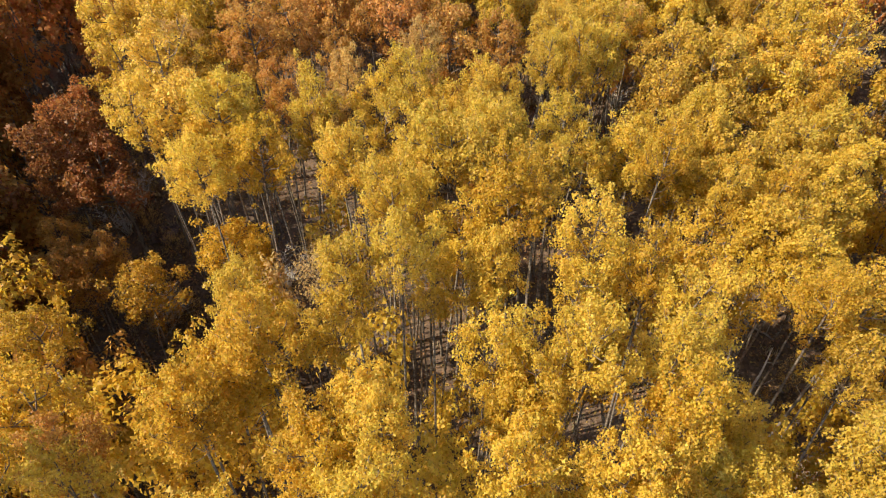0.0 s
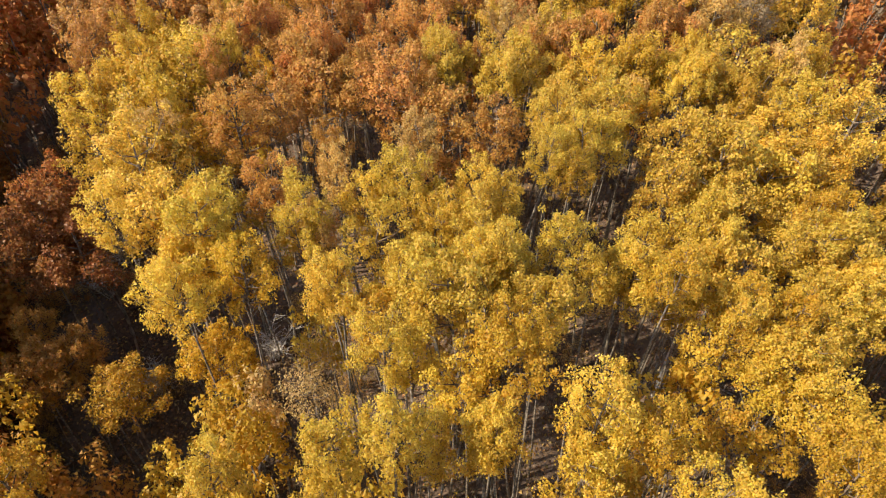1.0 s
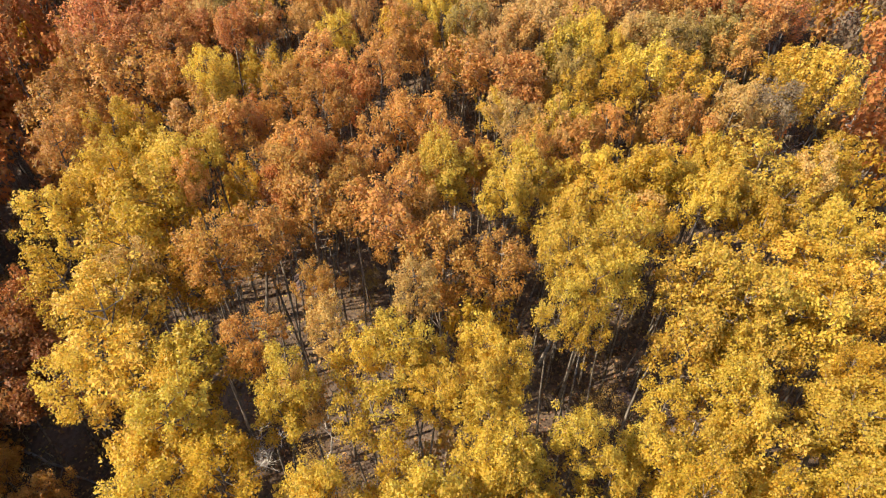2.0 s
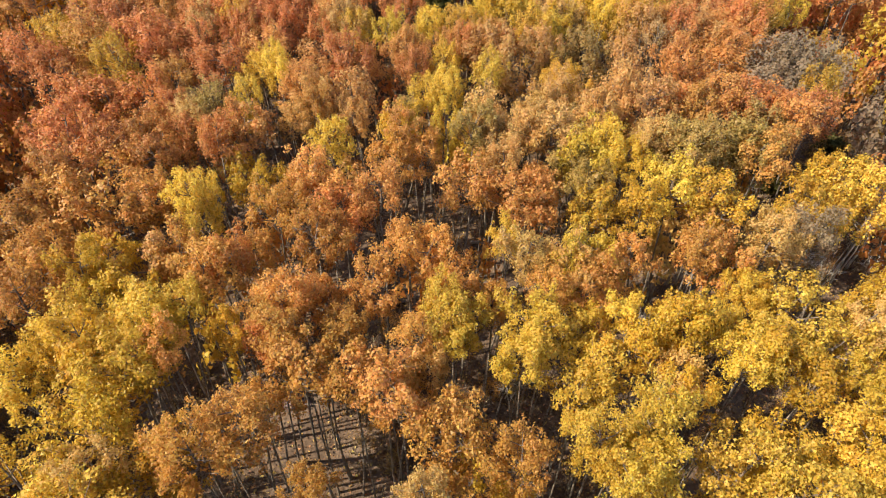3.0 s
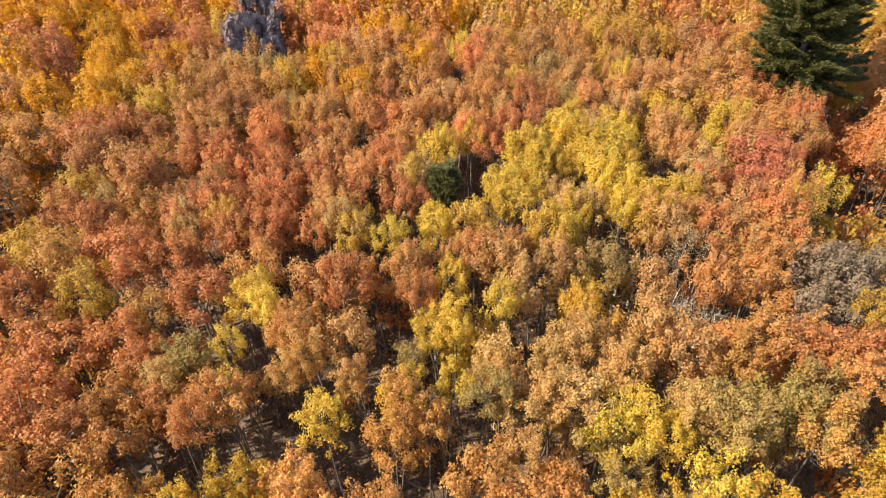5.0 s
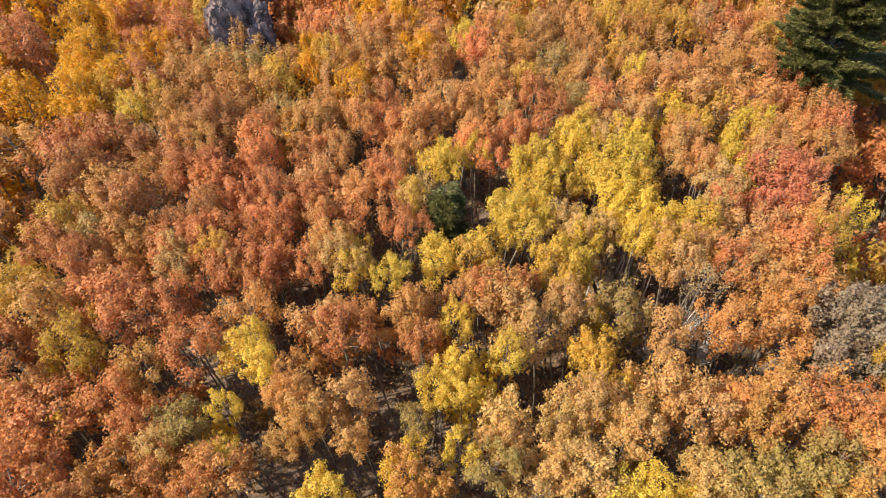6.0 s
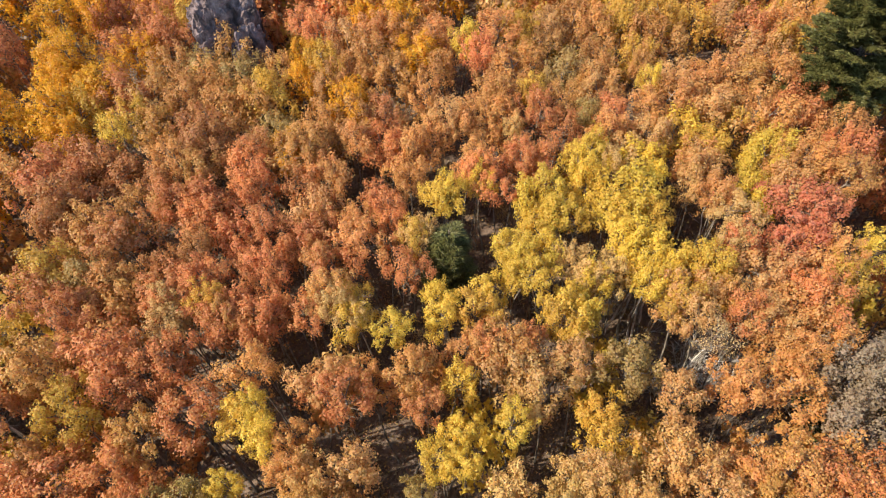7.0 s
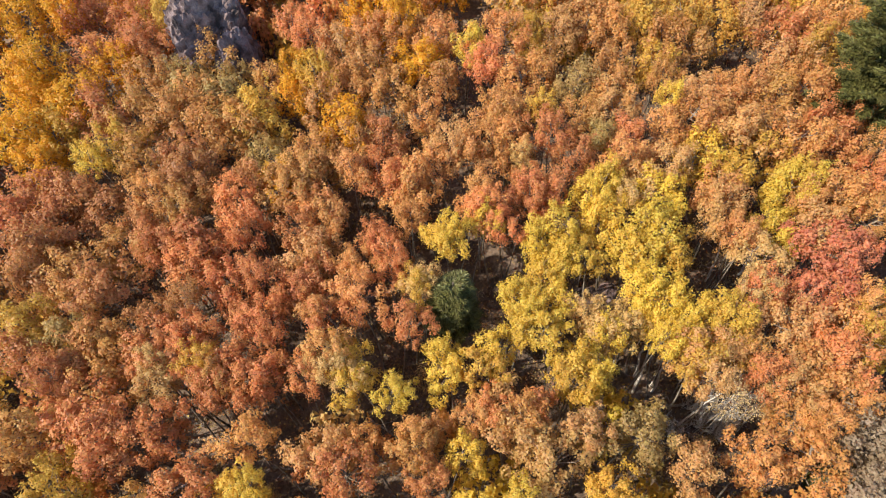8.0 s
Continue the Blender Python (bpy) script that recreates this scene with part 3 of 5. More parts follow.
grove_aspen(5.11, 22.58, 0.82, "o")
grove_aspen(1.35, 22.71, 0.78, "t")
grove_aspen(-10.42, 22.80, 0.91, "g")
grove_aspen(2.36, 22.85, 0.63, "y")
grove_aspen(-2.25, 22.95, 0.95, "o")
aspen(-9.06, 22.99, 1.24, "e")
grove_aspen(-12.46, 23.01, 0.96, "n")
grove_aspen(-5.88, 23.04, 0.83, "b")
grove_aspen(1.73, 23.06, 0.63, "t")
grove_aspen(3.06, 23.08, 0.64, "y")
grove_aspen(-1.25, 23.09, 0.79, "o")
aspen(-8.07, 23.12, 1.04, "b")
aspen(7.66, 23.15, 1.06, "o")
grove_aspen(9.06, 23.32, 0.91, "t")
grove_aspen(9.75, 23.33, 0.93, "t")
grove_aspen(-4.77, 23.36, 0.99, "n")
grove_aspen(7.18, 23.39, 0.70, "b")
grove_aspen(-4.09, 23.40, 0.65, "n")
grove_aspen(4.02, 23.50, 1.00, "y")
grove_aspen(10.42, 24.03, 0.96, "k")
grove_aspen(-6.26, 24.39, 0.87, "b")
aspen(-13.38, 24.72, 1.25, "n")
grove_aspen(-9.09, 24.74, 0.75, "b")
grove_aspen(6.65, 24.87, 0.91, "g")
aspen(-11.21, 24.92, 1.59, "b")
grove_aspen(9.21, 24.95, 0.96, "b")
aspen(-9.92, 24.97, 1.15, "b")
grove_aspen(-7.75, 25.00, 0.73, "y")
aspen(-2.63, 25.02, 1.03, "o")
aspen(8.37, 25.04, 1.14, "g")
grove_aspen(-7.26, 25.11, 0.91, "y")
aspen(4.77, 25.18, 1.07, "g")
aspen(-3.35, 25.27, 1.05, "r")
aspen(2.63, 25.38, 1.05, "o")
grove_aspen(-4.97, 25.39, 0.89, "b")
aspen(12.04, 25.42, 1.25, "g")
aspen(1.92, 25.47, 1.23, "o")
aspen(-4.45, 25.51, 1.07, "o")
aspen(7.44, 25.51, 1.13, "y")
grove_aspen(4.11, 25.56, 0.89, "l")
aspen(13.77, 25.60, 1.09, "y")
grove_aspen(-8.21, 25.63, 0.57, "y")
aspen(0.66, 25.71, 1.23, "o")
grove_aspen(-6.67, 25.89, 0.93, "g")
aspen(12.89, 25.97, 1.30, "y")
grove_aspen(3.29, 26.07, 0.90, "o")
grove_aspen(7.21, 27.25, 0.87, "t")
aspen(4.82, 27.30, 1.00, "y")
grove_aspen(-13.40, 27.38, 0.99, "n")
aspen(10.97, 27.40, 1.14, "b")
aspen(-9.79, 27.45, 1.09, "n")
grove_aspen(12.84, 27.46, 0.79, "g")
aspen(-11.55, 27.46, 1.14, "m")
aspen(8.59, 27.56, 1.08, "l")
grove_aspen(-8.58, 27.57, 0.89, "m")
grove_aspen(1.22, 27.60, 0.81, "e")
grove_aspen(5.79, 27.65, 0.85, "y")
grove_aspen(-2.11, 27.66, 0.98, "b")
grove_aspen(-2.99, 27.79, 0.82, "g")
aspen(10.30, 27.81, 1.13, "l")
grove_aspen(-1.22, 28.01, 0.82, "o")
grove_aspen(5.39, 28.08, 0.86, "y")
aspen(4.71, 28.15, 1.03, "l")
grove_aspen(-3.74, 28.27, 0.93, "y")
aspen(-7.01, 28.31, 1.06, "o")
grove_aspen(-11.39, 28.46, 0.97, "n")
aspen(8.87, 28.54, 1.31, "l")
grove_aspen(6.62, 28.54, 0.89, "t")
aspen(-7.97, 28.54, 1.09, "o")
aspen(-9.07, 28.55, 1.11, "m")
aspen(-10.36, 28.56, 1.14, "n")
aspen(3.00, 28.58, 1.02, "e")
aspen(3.91, 28.59, 1.03, "t")
aspen(7.97, 28.65, 1.10, "t")
aspen(-13.60, 28.68, 1.44, "m")
aspen(10.10, 28.79, 1.35, "l")
aspen(2.12, 28.81, 1.02, "t")
grove_aspen(-0.65, 28.84, 0.67, "y")
aspen(12.48, 28.87, 1.01, "o")
grove_aspen(-2.49, 28.92, 0.85, "o")
grove_aspen(1.21, 28.94, 0.85, "e")
grove_aspen(0.49, 29.18, 0.85, "e")
aspen(11.77, 29.20, 1.21, "l")
grove_aspen(-5.50, 29.30, 0.71, "b")
grove_aspen(-0.06, 29.42, 0.86, "l")
grove_aspen(6.38, 29.49, 0.91, "e")
aspen(13.42, 29.73, 1.27, "m")
grove_aspen(-5.00, 29.80, 0.71, "e")
grove_aspen(-0.99, 29.81, 0.69, "l")
grove_aspen(-6.69, 29.84, 0.54, "y")
grove_aspen(2.68, 29.94, 0.88, "t")
grove_aspen(-2.91, 30.06, 0.71, "e")
aspen(5.43, 30.08, 1.10, "t")
grove_aspen(-8.17, 30.16, 0.95, "l")
grove_aspen(-10.51, 30.17, 0.99, "m")
aspen(1.77, 30.30, 1.07, "t")
grove_aspen(9.59, 30.31, 0.98, "b")
grove_aspen(-8.77, 30.32, 0.77, "t")
aspen(11.67, 30.47, 1.24, "m")
aspen(12.96, 30.59, 1.50, "o")
aspen(-14.48, 30.59, 1.32, "m")
aspen(4.19, 30.60, 1.10, "t")
aspen(8.18, 30.66, 1.17, "e")
aspen(14.54, 30.67, 1.11, "m")
aspen(11.00, 30.72, 1.23, "o")
grove_aspen(-6.13, 30.86, 0.75, "o")
aspen(-12.66, 30.94, 1.50, "m")
grove_aspen(-0.55, 30.99, 0.91, "y")
grove_aspen(-7.34, 31.02, 0.57, "y")
grove_aspen(3.27, 31.03, 0.92, "e")
grove_aspen(5.08, 31.05, 0.94, "g")
aspen(-4.59, 31.09, 1.12, "e")
aspen(-3.37, 31.09, 1.11, "e")
aspen(-11.48, 31.12, 1.25, "m")
aspen(7.37, 31.20, 1.17, "e")
aspen(9.42, 31.24, 1.21, "o")
aspen(-13.75, 31.29, 1.10, "n")
grove_aspen(0.28, 31.45, 0.73, "y")
grove_aspen(15.53, 31.68, 0.92, "g")
aspen(-10.56, 32.16, 1.05, "b")
grove_aspen(-6.58, 32.32, 0.79, "y")
grove_aspen(-5.57, 32.45, 0.98, "o")
aspen(14.26, 32.55, 1.38, "k")
grove_aspen(-7.93, 32.81, 0.61, "y")
aspen(-15.52, 32.82, 1.19, "m")
grove_aspen(5.11, 32.85, 0.99, "g")
aspen(-9.11, 32.92, 1.26, "m")
grove_aspen(-1.32, 32.97, 0.78, "y")
grove_aspen(-0.68, 32.98, 0.77, "y")
grove_aspen(0.83, 32.99, 0.77, "y")
aspen(-7.17, 33.10, 1.03, "y")
aspen(-13.49, 33.13, 1.15, "g")
aspen(-16.74, 33.49, 1.24, "m")
aspen(8.15, 33.56, 1.05, "e")
aspen(-3.97, 33.57, 1.21, "m")
aspen(10.15, 33.60, 1.09, "o")
grove_aspen(-2.19, 33.63, 0.80, "m")
aspen(12.28, 33.80, 1.36, "o")
aspen(-4.89, 33.91, 1.23, "e")
aspen(3.19, 34.12, 1.43, "e")
aspen(-2.89, 34.12, 1.02, "o")
aspen(-0.87, 34.13, 1.01, "b")
aspen(15.65, 34.22, 1.47, "k")
aspen(-10.85, 34.29, 1.35, "m")
aspen(6.38, 34.37, 1.27, "l")
aspen(-7.24, 34.47, 1.07, "o")
aspen(4.58, 34.54, 1.04, "e")
aspen(14.67, 34.56, 1.46, "k")
aspen(-13.99, 34.68, 1.45, "b")
aspen(16.83, 34.81, 1.27, "k")
aspen(-10.10, 34.84, 1.13, "m")
aspen(11.80, 34.86, 1.39, "o")
aspen(2.79, 34.89, 1.04, "b")
aspen(-12.30, 35.05, 1.53, "m")
aspen(1.66, 35.16, 1.47, "e")
aspen(-16.33, 35.26, 1.28, "g")
grove_aspen(-0.78, 35.31, 0.92, "o")
grove_aspen(-8.62, 35.38, 0.99, "m")
grove_aspen(11.80, 35.41, 0.85, "o")
grove_aspen(1.97, 35.45, 0.73, "r")
aspen(-13.49, 35.67, 1.31, "m")
grove_aspen(-9.63, 35.73, 0.80, "g")
grove_aspen(9.13, 35.80, 0.81, "p")
aspen(13.28, 35.89, 1.33, "o")
grove_aspen(-7.93, 35.96, 0.98, "r")
aspen(14.28, 36.04, 1.13, "o")
grove_aspen(4.41, 36.06, 0.95, "g")
grove_aspen(0.22, 36.09, 0.92, "o")
grove_aspen(-6.77, 36.14, 0.97, "m")
grove_aspen(1.22, 36.28, 0.93, "r")
grove_aspen(-11.10, 36.29, 0.62, "t")
aspen(-14.26, 36.42, 1.11, "m")
aspen(11.97, 36.44, 1.08, "e")
aspen(11.15, 36.44, 1.06, "r")
aspen(-9.05, 36.57, 1.01, "m")
aspen(-10.46, 36.58, 1.03, "t")
grove_aspen(-5.58, 36.64, 0.57, "t")
grove_aspen(-5.01, 36.68, 0.76, "g")
aspen(4.10, 36.72, 1.15, "y")
aspen(-3.42, 36.74, 1.04, "y")
aspen(-7.30, 36.80, 1.18, "r")
aspen(9.41, 36.86, 1.03, "e")
aspen(-12.62, 36.86, 1.30, "b")
grove_aspen(5.12, 36.87, 0.96, "y")
aspen(13.20, 36.91, 1.34, "o")
aspen(14.24, 36.91, 1.37, "r")
aspen(8.44, 36.91, 1.22, "g")
aspen(-8.56, 37.02, 1.21, "r")
grove_aspen(0.85, 37.10, 0.94, "y")
grove_aspen(-2.82, 37.10, 0.85, "y")
grove_aspen(0.03, 37.10, 0.94, "y")
grove_aspen(10.69, 37.22, 0.84, "b")
aspen(-10.87, 37.26, 1.26, "m")
aspen(-13.78, 37.29, 1.34, "n")
grove_aspen(-4.46, 37.30, 0.76, "t")
grove_aspen(-9.98, 37.35, 0.82, "b")
aspen(-15.63, 37.47, 1.16, "m")
grove_aspen(-5.50, 37.52, 0.77, "t")
aspen(9.20, 37.54, 1.25, "e")
aspen(-12.37, 37.64, 1.08, "b")
grove_aspen(-0.58, 37.91, 0.75, "y")
aspen(15.58, 37.92, 1.18, "g")
aspen(10.29, 37.92, 1.06, "g")
grove_aspen(0.67, 37.95, 0.95, "g")
aspen(-7.67, 38.02, 1.00, "m")
aspen(-9.34, 38.04, 1.03, "r")
aspen(-13.32, 38.09, 1.11, "b")
grove_aspen(6.93, 38.09, 0.80, "y")
grove_aspen(4.24, 38.15, 0.97, "y")
aspen(12.33, 38.20, 1.33, "e")
grove_aspen(8.44, 38.30, 0.82, "y")
aspen(-10.71, 38.33, 1.28, "m")
grove_aspen(5.74, 38.37, 0.99, "t")
grove_aspen(-8.32, 38.41, 0.81, "m")
aspen(14.55, 38.42, 1.40, "o")
aspen(3.65, 38.43, 1.17, "y")
grove_aspen(-5.00, 38.43, 0.98, "b")
aspen(-9.85, 38.48, 1.05, "r")
grove_aspen(15.29, 38.51, 0.94, "o")
aspen(-14.09, 38.53, 1.14, "l")
aspen(-15.79, 38.56, 1.18, "g")
grove_aspen(-3.33, 38.64, 0.97, "m")
aspen(13.54, 38.65, 1.37, "e")
grove_aspen(5.13, 38.76, 0.79, "t")
aspen(10.30, 38.81, 1.07, "y")
aspen(8.80, 38.81, 1.04, "y")
aspen(6.66, 38.81, 1.01, "t")
grove_aspen(-6.10, 38.89, 1.00, "m")
aspen(-7.17, 38.90, 1.01, "r")
aspen(-11.87, 38.95, 1.09, "n")
grove_aspen(2.20, 39.06, 0.97, "y")
aspen(-4.87, 39.17, 1.19, "m")
grove_aspen(15.97, 39.19, 0.96, "y")
aspen(10.04, 39.33, 1.30, "w")
grove_aspen(-11.70, 39.34, 0.87, "n")
aspen(7.64, 39.50, 1.04, "y")
aspen(8.56, 39.56, 1.27, "y")
grove_aspen(1.59, 39.75, 0.98, "y")
aspen(-3.85, 39.86, 1.20, "o")
aspen(-20.14, 39.91, 1.53, "b")
aspen(11.68, 39.97, 1.12, "m")
aspen(-13.49, 39.97, 1.38, "n")
grove_aspen(2.48, 39.99, 0.99, "y")
aspen(-6.06, 40.12, 1.23, "m")
aspen(-16.13, 40.17, 1.21, "n")
grove_aspen(-2.32, 40.19, 0.79, "g")
grove_aspen(-6.90, 40.23, 0.82, "o")
aspen(14.74, 40.29, 1.44, "s")
grove_aspen(13.95, 40.37, 0.94, "s")
aspen(7.15, 40.45, 1.05, "y")
aspen(3.39, 40.46, 1.01, "y")
aspen(-9.23, 40.64, 1.29, "m")
grove_aspen(-1.90, 40.67, 0.79, "t")
aspen(-5.01, 40.76, 1.02, "m")
grove_aspen(11.20, 40.86, 0.90, "t")
aspen(4.58, 41.02, 1.24, "y")
aspen(21.29, 41.10, 1.25, "o")
aspen(-10.45, 41.15, 1.33, "r")
aspen(12.24, 41.20, 1.15, "t")
aspen(-14.52, 41.21, 1.43, "b")
grove_aspen(-8.37, 41.22, 0.85, "r")
aspen(-15.65, 41.22, 1.46, "n")
aspen(-3.93, 41.25, 1.02, "o")
grove_aspen(-3.48, 41.42, 0.81, "r")
aspen(15.74, 41.46, 1.24, "s")
aspen(14.91, 41.53, 1.47, "s")
aspen(-11.17, 41.58, 1.12, "m")
aspen(-5.56, 41.59, 1.25, "e")
grove_aspen(-2.37, 41.67, 0.81, "r")
aspen(8.72, 41.70, 1.09, "y")
aspen(5.31, 41.70, 1.05, "y")
aspen(4.18, 41.71, 1.04, "y")
aspen(-0.35, 41.73, 1.02, "y")
aspen(-16.94, 41.73, 1.51, "n")
aspen(6.94, 41.78, 1.29, "w")
grove_aspen(10.92, 41.79, 0.68, "m")
grove_aspen(-6.91, 41.96, 0.85, "b")
grove_aspen(12.67, 42.13, 0.94, "y")
aspen(-10.20, 42.17, 1.34, "r")
grove_aspen(-1.03, 42.17, 0.82, "y")
aspen(-13.90, 42.22, 1.43, "b")
aspen(-3.09, 42.27, 1.04, "r")
aspen(7.98, 42.35, 1.53, "w")
grove_aspen(0.11, 42.42, 0.82, "y")
aspen(-11.20, 42.47, 1.53, "m")
aspen(3.33, 42.49, 1.05, "y")
aspen(-11.87, 42.63, 1.16, "m")
grove_aspen(-2.18, 42.70, 0.83, "o")
aspen(5.91, 42.75, 1.08, "y")
aspen(4.05, 42.76, 1.06, "w")
aspen(13.37, 42.76, 1.21, "y")
aspen(15.02, 42.76, 1.24, "e")
aspen(1.97, 42.76, 1.05, "r")
aspen(-4.97, 42.81, 1.06, "o")
aspen(-6.36, 42.83, 1.08, "m")
grove_aspen(11.72, 42.93, 0.94, "o")
aspen(-12.94, 43.01, 1.43, "n")
aspen(-16.21, 43.03, 1.52, "m")
aspen(-17.84, 43.04, 1.53, "m")
aspen(-8.25, 43.12, 1.11, "r")
aspen(10.69, 43.30, 1.16, "e")
aspen(17.34, 43.32, 1.31, "b")
aspen(-22.17, 43.53, 1.53, "b")
aspen(-20.11, 43.55, 1.53, "b")
aspen(6.72, 43.57, 1.11, "y")
aspen(-11.17, 43.70, 1.17, "b")
grove_aspen(-9.69, 43.76, 0.68, "r")
aspen(-14.57, 43.84, 1.49, "n")
aspen(1.32, 43.86, 1.07, "r")
aspen(16.16, 43.93, 1.53, "o")
aspen(-9.09, 43.95, 1.14, "r")
aspen(22.06, 43.99, 1.53, "r")
aspen(-12.42, 44.00, 1.20, "b")
aspen(-5.81, 44.01, 1.32, "o")
grove_aspen(-0.34, 44.06, 0.85, "o")
grove_aspen(2.04, 44.14, 1.08, "r")
aspen(15.46, 44.15, 1.28, "o")
aspen(-7.04, 44.31, 1.35, "b")
grove_aspen(7.52, 44.31, 0.90, "t")
aspen(-17.60, 44.42, 1.53, "m")
grove_aspen(5.41, 44.42, 1.11, "y")
aspen(14.58, 44.43, 1.27, "w")
grove_aspen(-2.49, 44.45, 1.09, "r")
grove_aspen(-3.92, 44.47, 1.09, "r")
aspen(4.00, 44.52, 1.33, "r")
aspen(8.83, 44.52, 1.39, "y")
aspen(11.50, 44.53, 1.45, "o")
grove_aspen(16.75, 44.61, 1.06, "r")
grove_aspen(0.86, 44.62, 0.87, "o")
aspen(-16.01, 44.69, 1.53, "n")
grove_aspen(3.27, 44.71, 1.10, "r")
aspen(18.10, 44.74, 1.36, "r")
grove_aspen(-8.03, 44.80, 1.14, "a")
aspen(-1.30, 44.84, 1.31, "o")
grove_aspen(-12.39, 44.86, 1.21, "n")
grove_aspen(13.68, 44.89, 1.00, "w")
grove_aspen(-4.66, 44.95, 0.89, "o")
grove_aspen(-9.53, 45.11, 1.17, "n")
grove_aspen(4.99, 45.19, 0.90, "w")
aspen(14.60, 45.31, 1.29, "w")
grove_aspen(-5.93, 45.36, 1.13, "b")
aspen(8.26, 45.41, 1.41, "t")
aspen(-3.27, 45.44, 1.34, "r")
grove_aspen(9.91, 45.48, 0.96, "g")
grove_aspen(5.27, 45.48, 0.91, "w")
aspen(-10.88, 45.53, 1.45, "n")
grove_aspen(17.41, 45.80, 1.09, "o")
grove_aspen(-15.18, 45.84, 0.77, "y")
grove_aspen(11.79, 45.90, 1.24, "g")
grove_aspen(-0.57, 45.92, 1.12, "o")
grove_aspen(7.86, 46.20, 1.19, "o")
grove_aspen(-6.77, 46.28, 1.16, "b")
grove_aspen(-8.01, 46.29, 1.18, "l")
aspen(-18.25, 46.45, 1.38, "a")
grove_aspen(4.16, 46.51, 1.15, "m")
grove_aspen(9.67, 46.52, 1.22, "e")
grove_aspen(1.66, 46.60, 0.68, "t")
aspen(11.24, 46.62, 1.50, "y")
aspen(-13.81, 46.68, 1.29, "b")
aspen(-12.37, 46.75, 1.52, "n")
grove_aspen(0.93, 46.84, 1.15, "o")
aspen(14.04, 46.85, 1.31, "g")
grove_aspen(-1.33, 46.85, 1.15, "e")
grove_aspen(-3.83, 46.87, 1.16, "m")
aspen(17.13, 46.89, 1.53, "o")
aspen(-5.87, 47.01, 1.42, "b")
aspen(-14.91, 47.02, 1.32, "g")
grove_aspen(3.74, 47.47, 1.18, "m")
aspen(15.55, 47.54, 1.53, "o")
aspen(12.73, 47.55, 1.53, "e")
aspen(8.12, 47.58, 1.47, "m")
aspen(2.49, 47.60, 1.41, "o")
grove_aspen(6.79, 47.66, 0.97, "l")
aspen(-19.20, 47.74, 1.53, "a")
grove_aspen(9.15, 47.80, 1.25, "o")
grove_aspen(0.45, 47.81, 1.17, "o")
aspen(-22.05, 48.00, 1.53, "a")
aspen(-9.56, 48.00, 1.50, "b")
aspen(-11.36, 48.01, 1.53, "b")
aspen(-18.02, 48.04, 1.42, "g")
grove_aspen(-5.45, 48.18, 1.20, "b")
aspen(13.66, 48.20, 1.53, "o")
aspen(11.07, 48.21, 1.53, "o")
aspen(-4.45, 48.30, 1.45, "a")
grove_aspen(5.38, 48.46, 1.22, "b")
aspen(17.14, 48.51, 1.53, "m")
aspen(-8.63, 48.66, 1.51, "g")
grove_aspen(18.16, 48.68, 1.16, "r")
aspen(-24.73, 48.69, 1.53, "b")
aspen(-15.90, 48.70, 1.53, "m")
grove_aspen(-1.35, 48.82, 1.20, "o")
aspen(-12.86, 49.01, 1.53, "b")
aspen(-14.43, 49.02, 1.53, "b")
grove_aspen(6.50, 49.14, 1.25, "e")
grove_aspen(2.31, 49.14, 1.22, "b")
grove_aspen(4.14, 49.34, 0.98, "g")
grove_aspen(9.91, 49.53, 0.78, "y")
aspen(12.68, 49.55, 1.53, "o")
aspen(-11.69, 49.69, 1.53, "b")
aspen(-19.35, 49.73, 1.53, "a")
grove_aspen(1.02, 49.84, 1.23, "o")
aspen(15.16, 49.87, 1.41, "b")
aspen(-6.14, 49.90, 1.26, "e")
aspen(-7.47, 49.91, 1.27, "a")
aspen(26.01, 50.02, 1.53, "o")
aspen(-10.42, 50.03, 1.53, "l")
aspen(-17.34, 50.06, 1.53, "a")
aspen(7.71, 50.19, 1.29, "o")
aspen(11.47, 50.20, 1.35, "e")
aspen(14.17, 50.22, 1.40, "o")
aspen(16.61, 50.23, 1.45, "b")
aspen(-2.72, 50.33, 1.51, "b")
aspen(-5.13, 50.60, 1.27, "o")
grove_aspen(8.84, 50.75, 1.06, "b")
aspen(5.65, 50.91, 1.29, "l")
aspen(17.63, 50.93, 1.50, "o")
aspen(-6.78, 50.98, 1.30, "g")
aspen(2.96, 51.01, 1.53, "o")
aspen(-12.77, 51.09, 1.53, "l")
aspen(-14.39, 51.10, 1.53, "b")
grove_aspen(12.70, 51.12, 1.12, "o")
grove_aspen(-9.21, 51.20, 1.06, "b")
aspen(-0.84, 51.29, 1.28, "b")
aspen(-3.85, 51.40, 1.53, "b")
aspen(-16.11, 51.47, 1.53, "a")
aspen(-20.46, 51.49, 1.53, "a")
grove_aspen(-8.18, 51.56, 1.06, "a")
aspen(7.38, 51.64, 1.33, "b")
aspen(1.62, 51.65, 1.29, "r")
grove_aspen(-19.38, 51.72, 1.23, "a")
aspen(4.66, 52.02, 1.32, "b")
aspen(9.92, 52.03, 1.38, "g")
aspen(16.31, 52.03, 1.50, "e")
aspen(-11.34, 52.18, 1.53, "b")
aspen(-1.68, 52.50, 1.53, "a")
aspen(-5.59, 52.84, 1.35, "e")
aspen(-17.61, 52.96, 1.53, "m")
aspen(18.32, 53.16, 1.53, "g")
aspen(-15.19, 53.33, 1.50, "m")
aspen(-24.41, 53.46, 1.53, "m")
aspen(11.62, 53.58, 1.45, "b")
grove_aspen(0.28, 53.79, 1.09, "y")
grove_aspen(-7.35, 53.85, 1.11, "r")
aspen(16.56, 53.95, 1.53, "r")
aspen(10.85, 53.98, 1.53, "b")
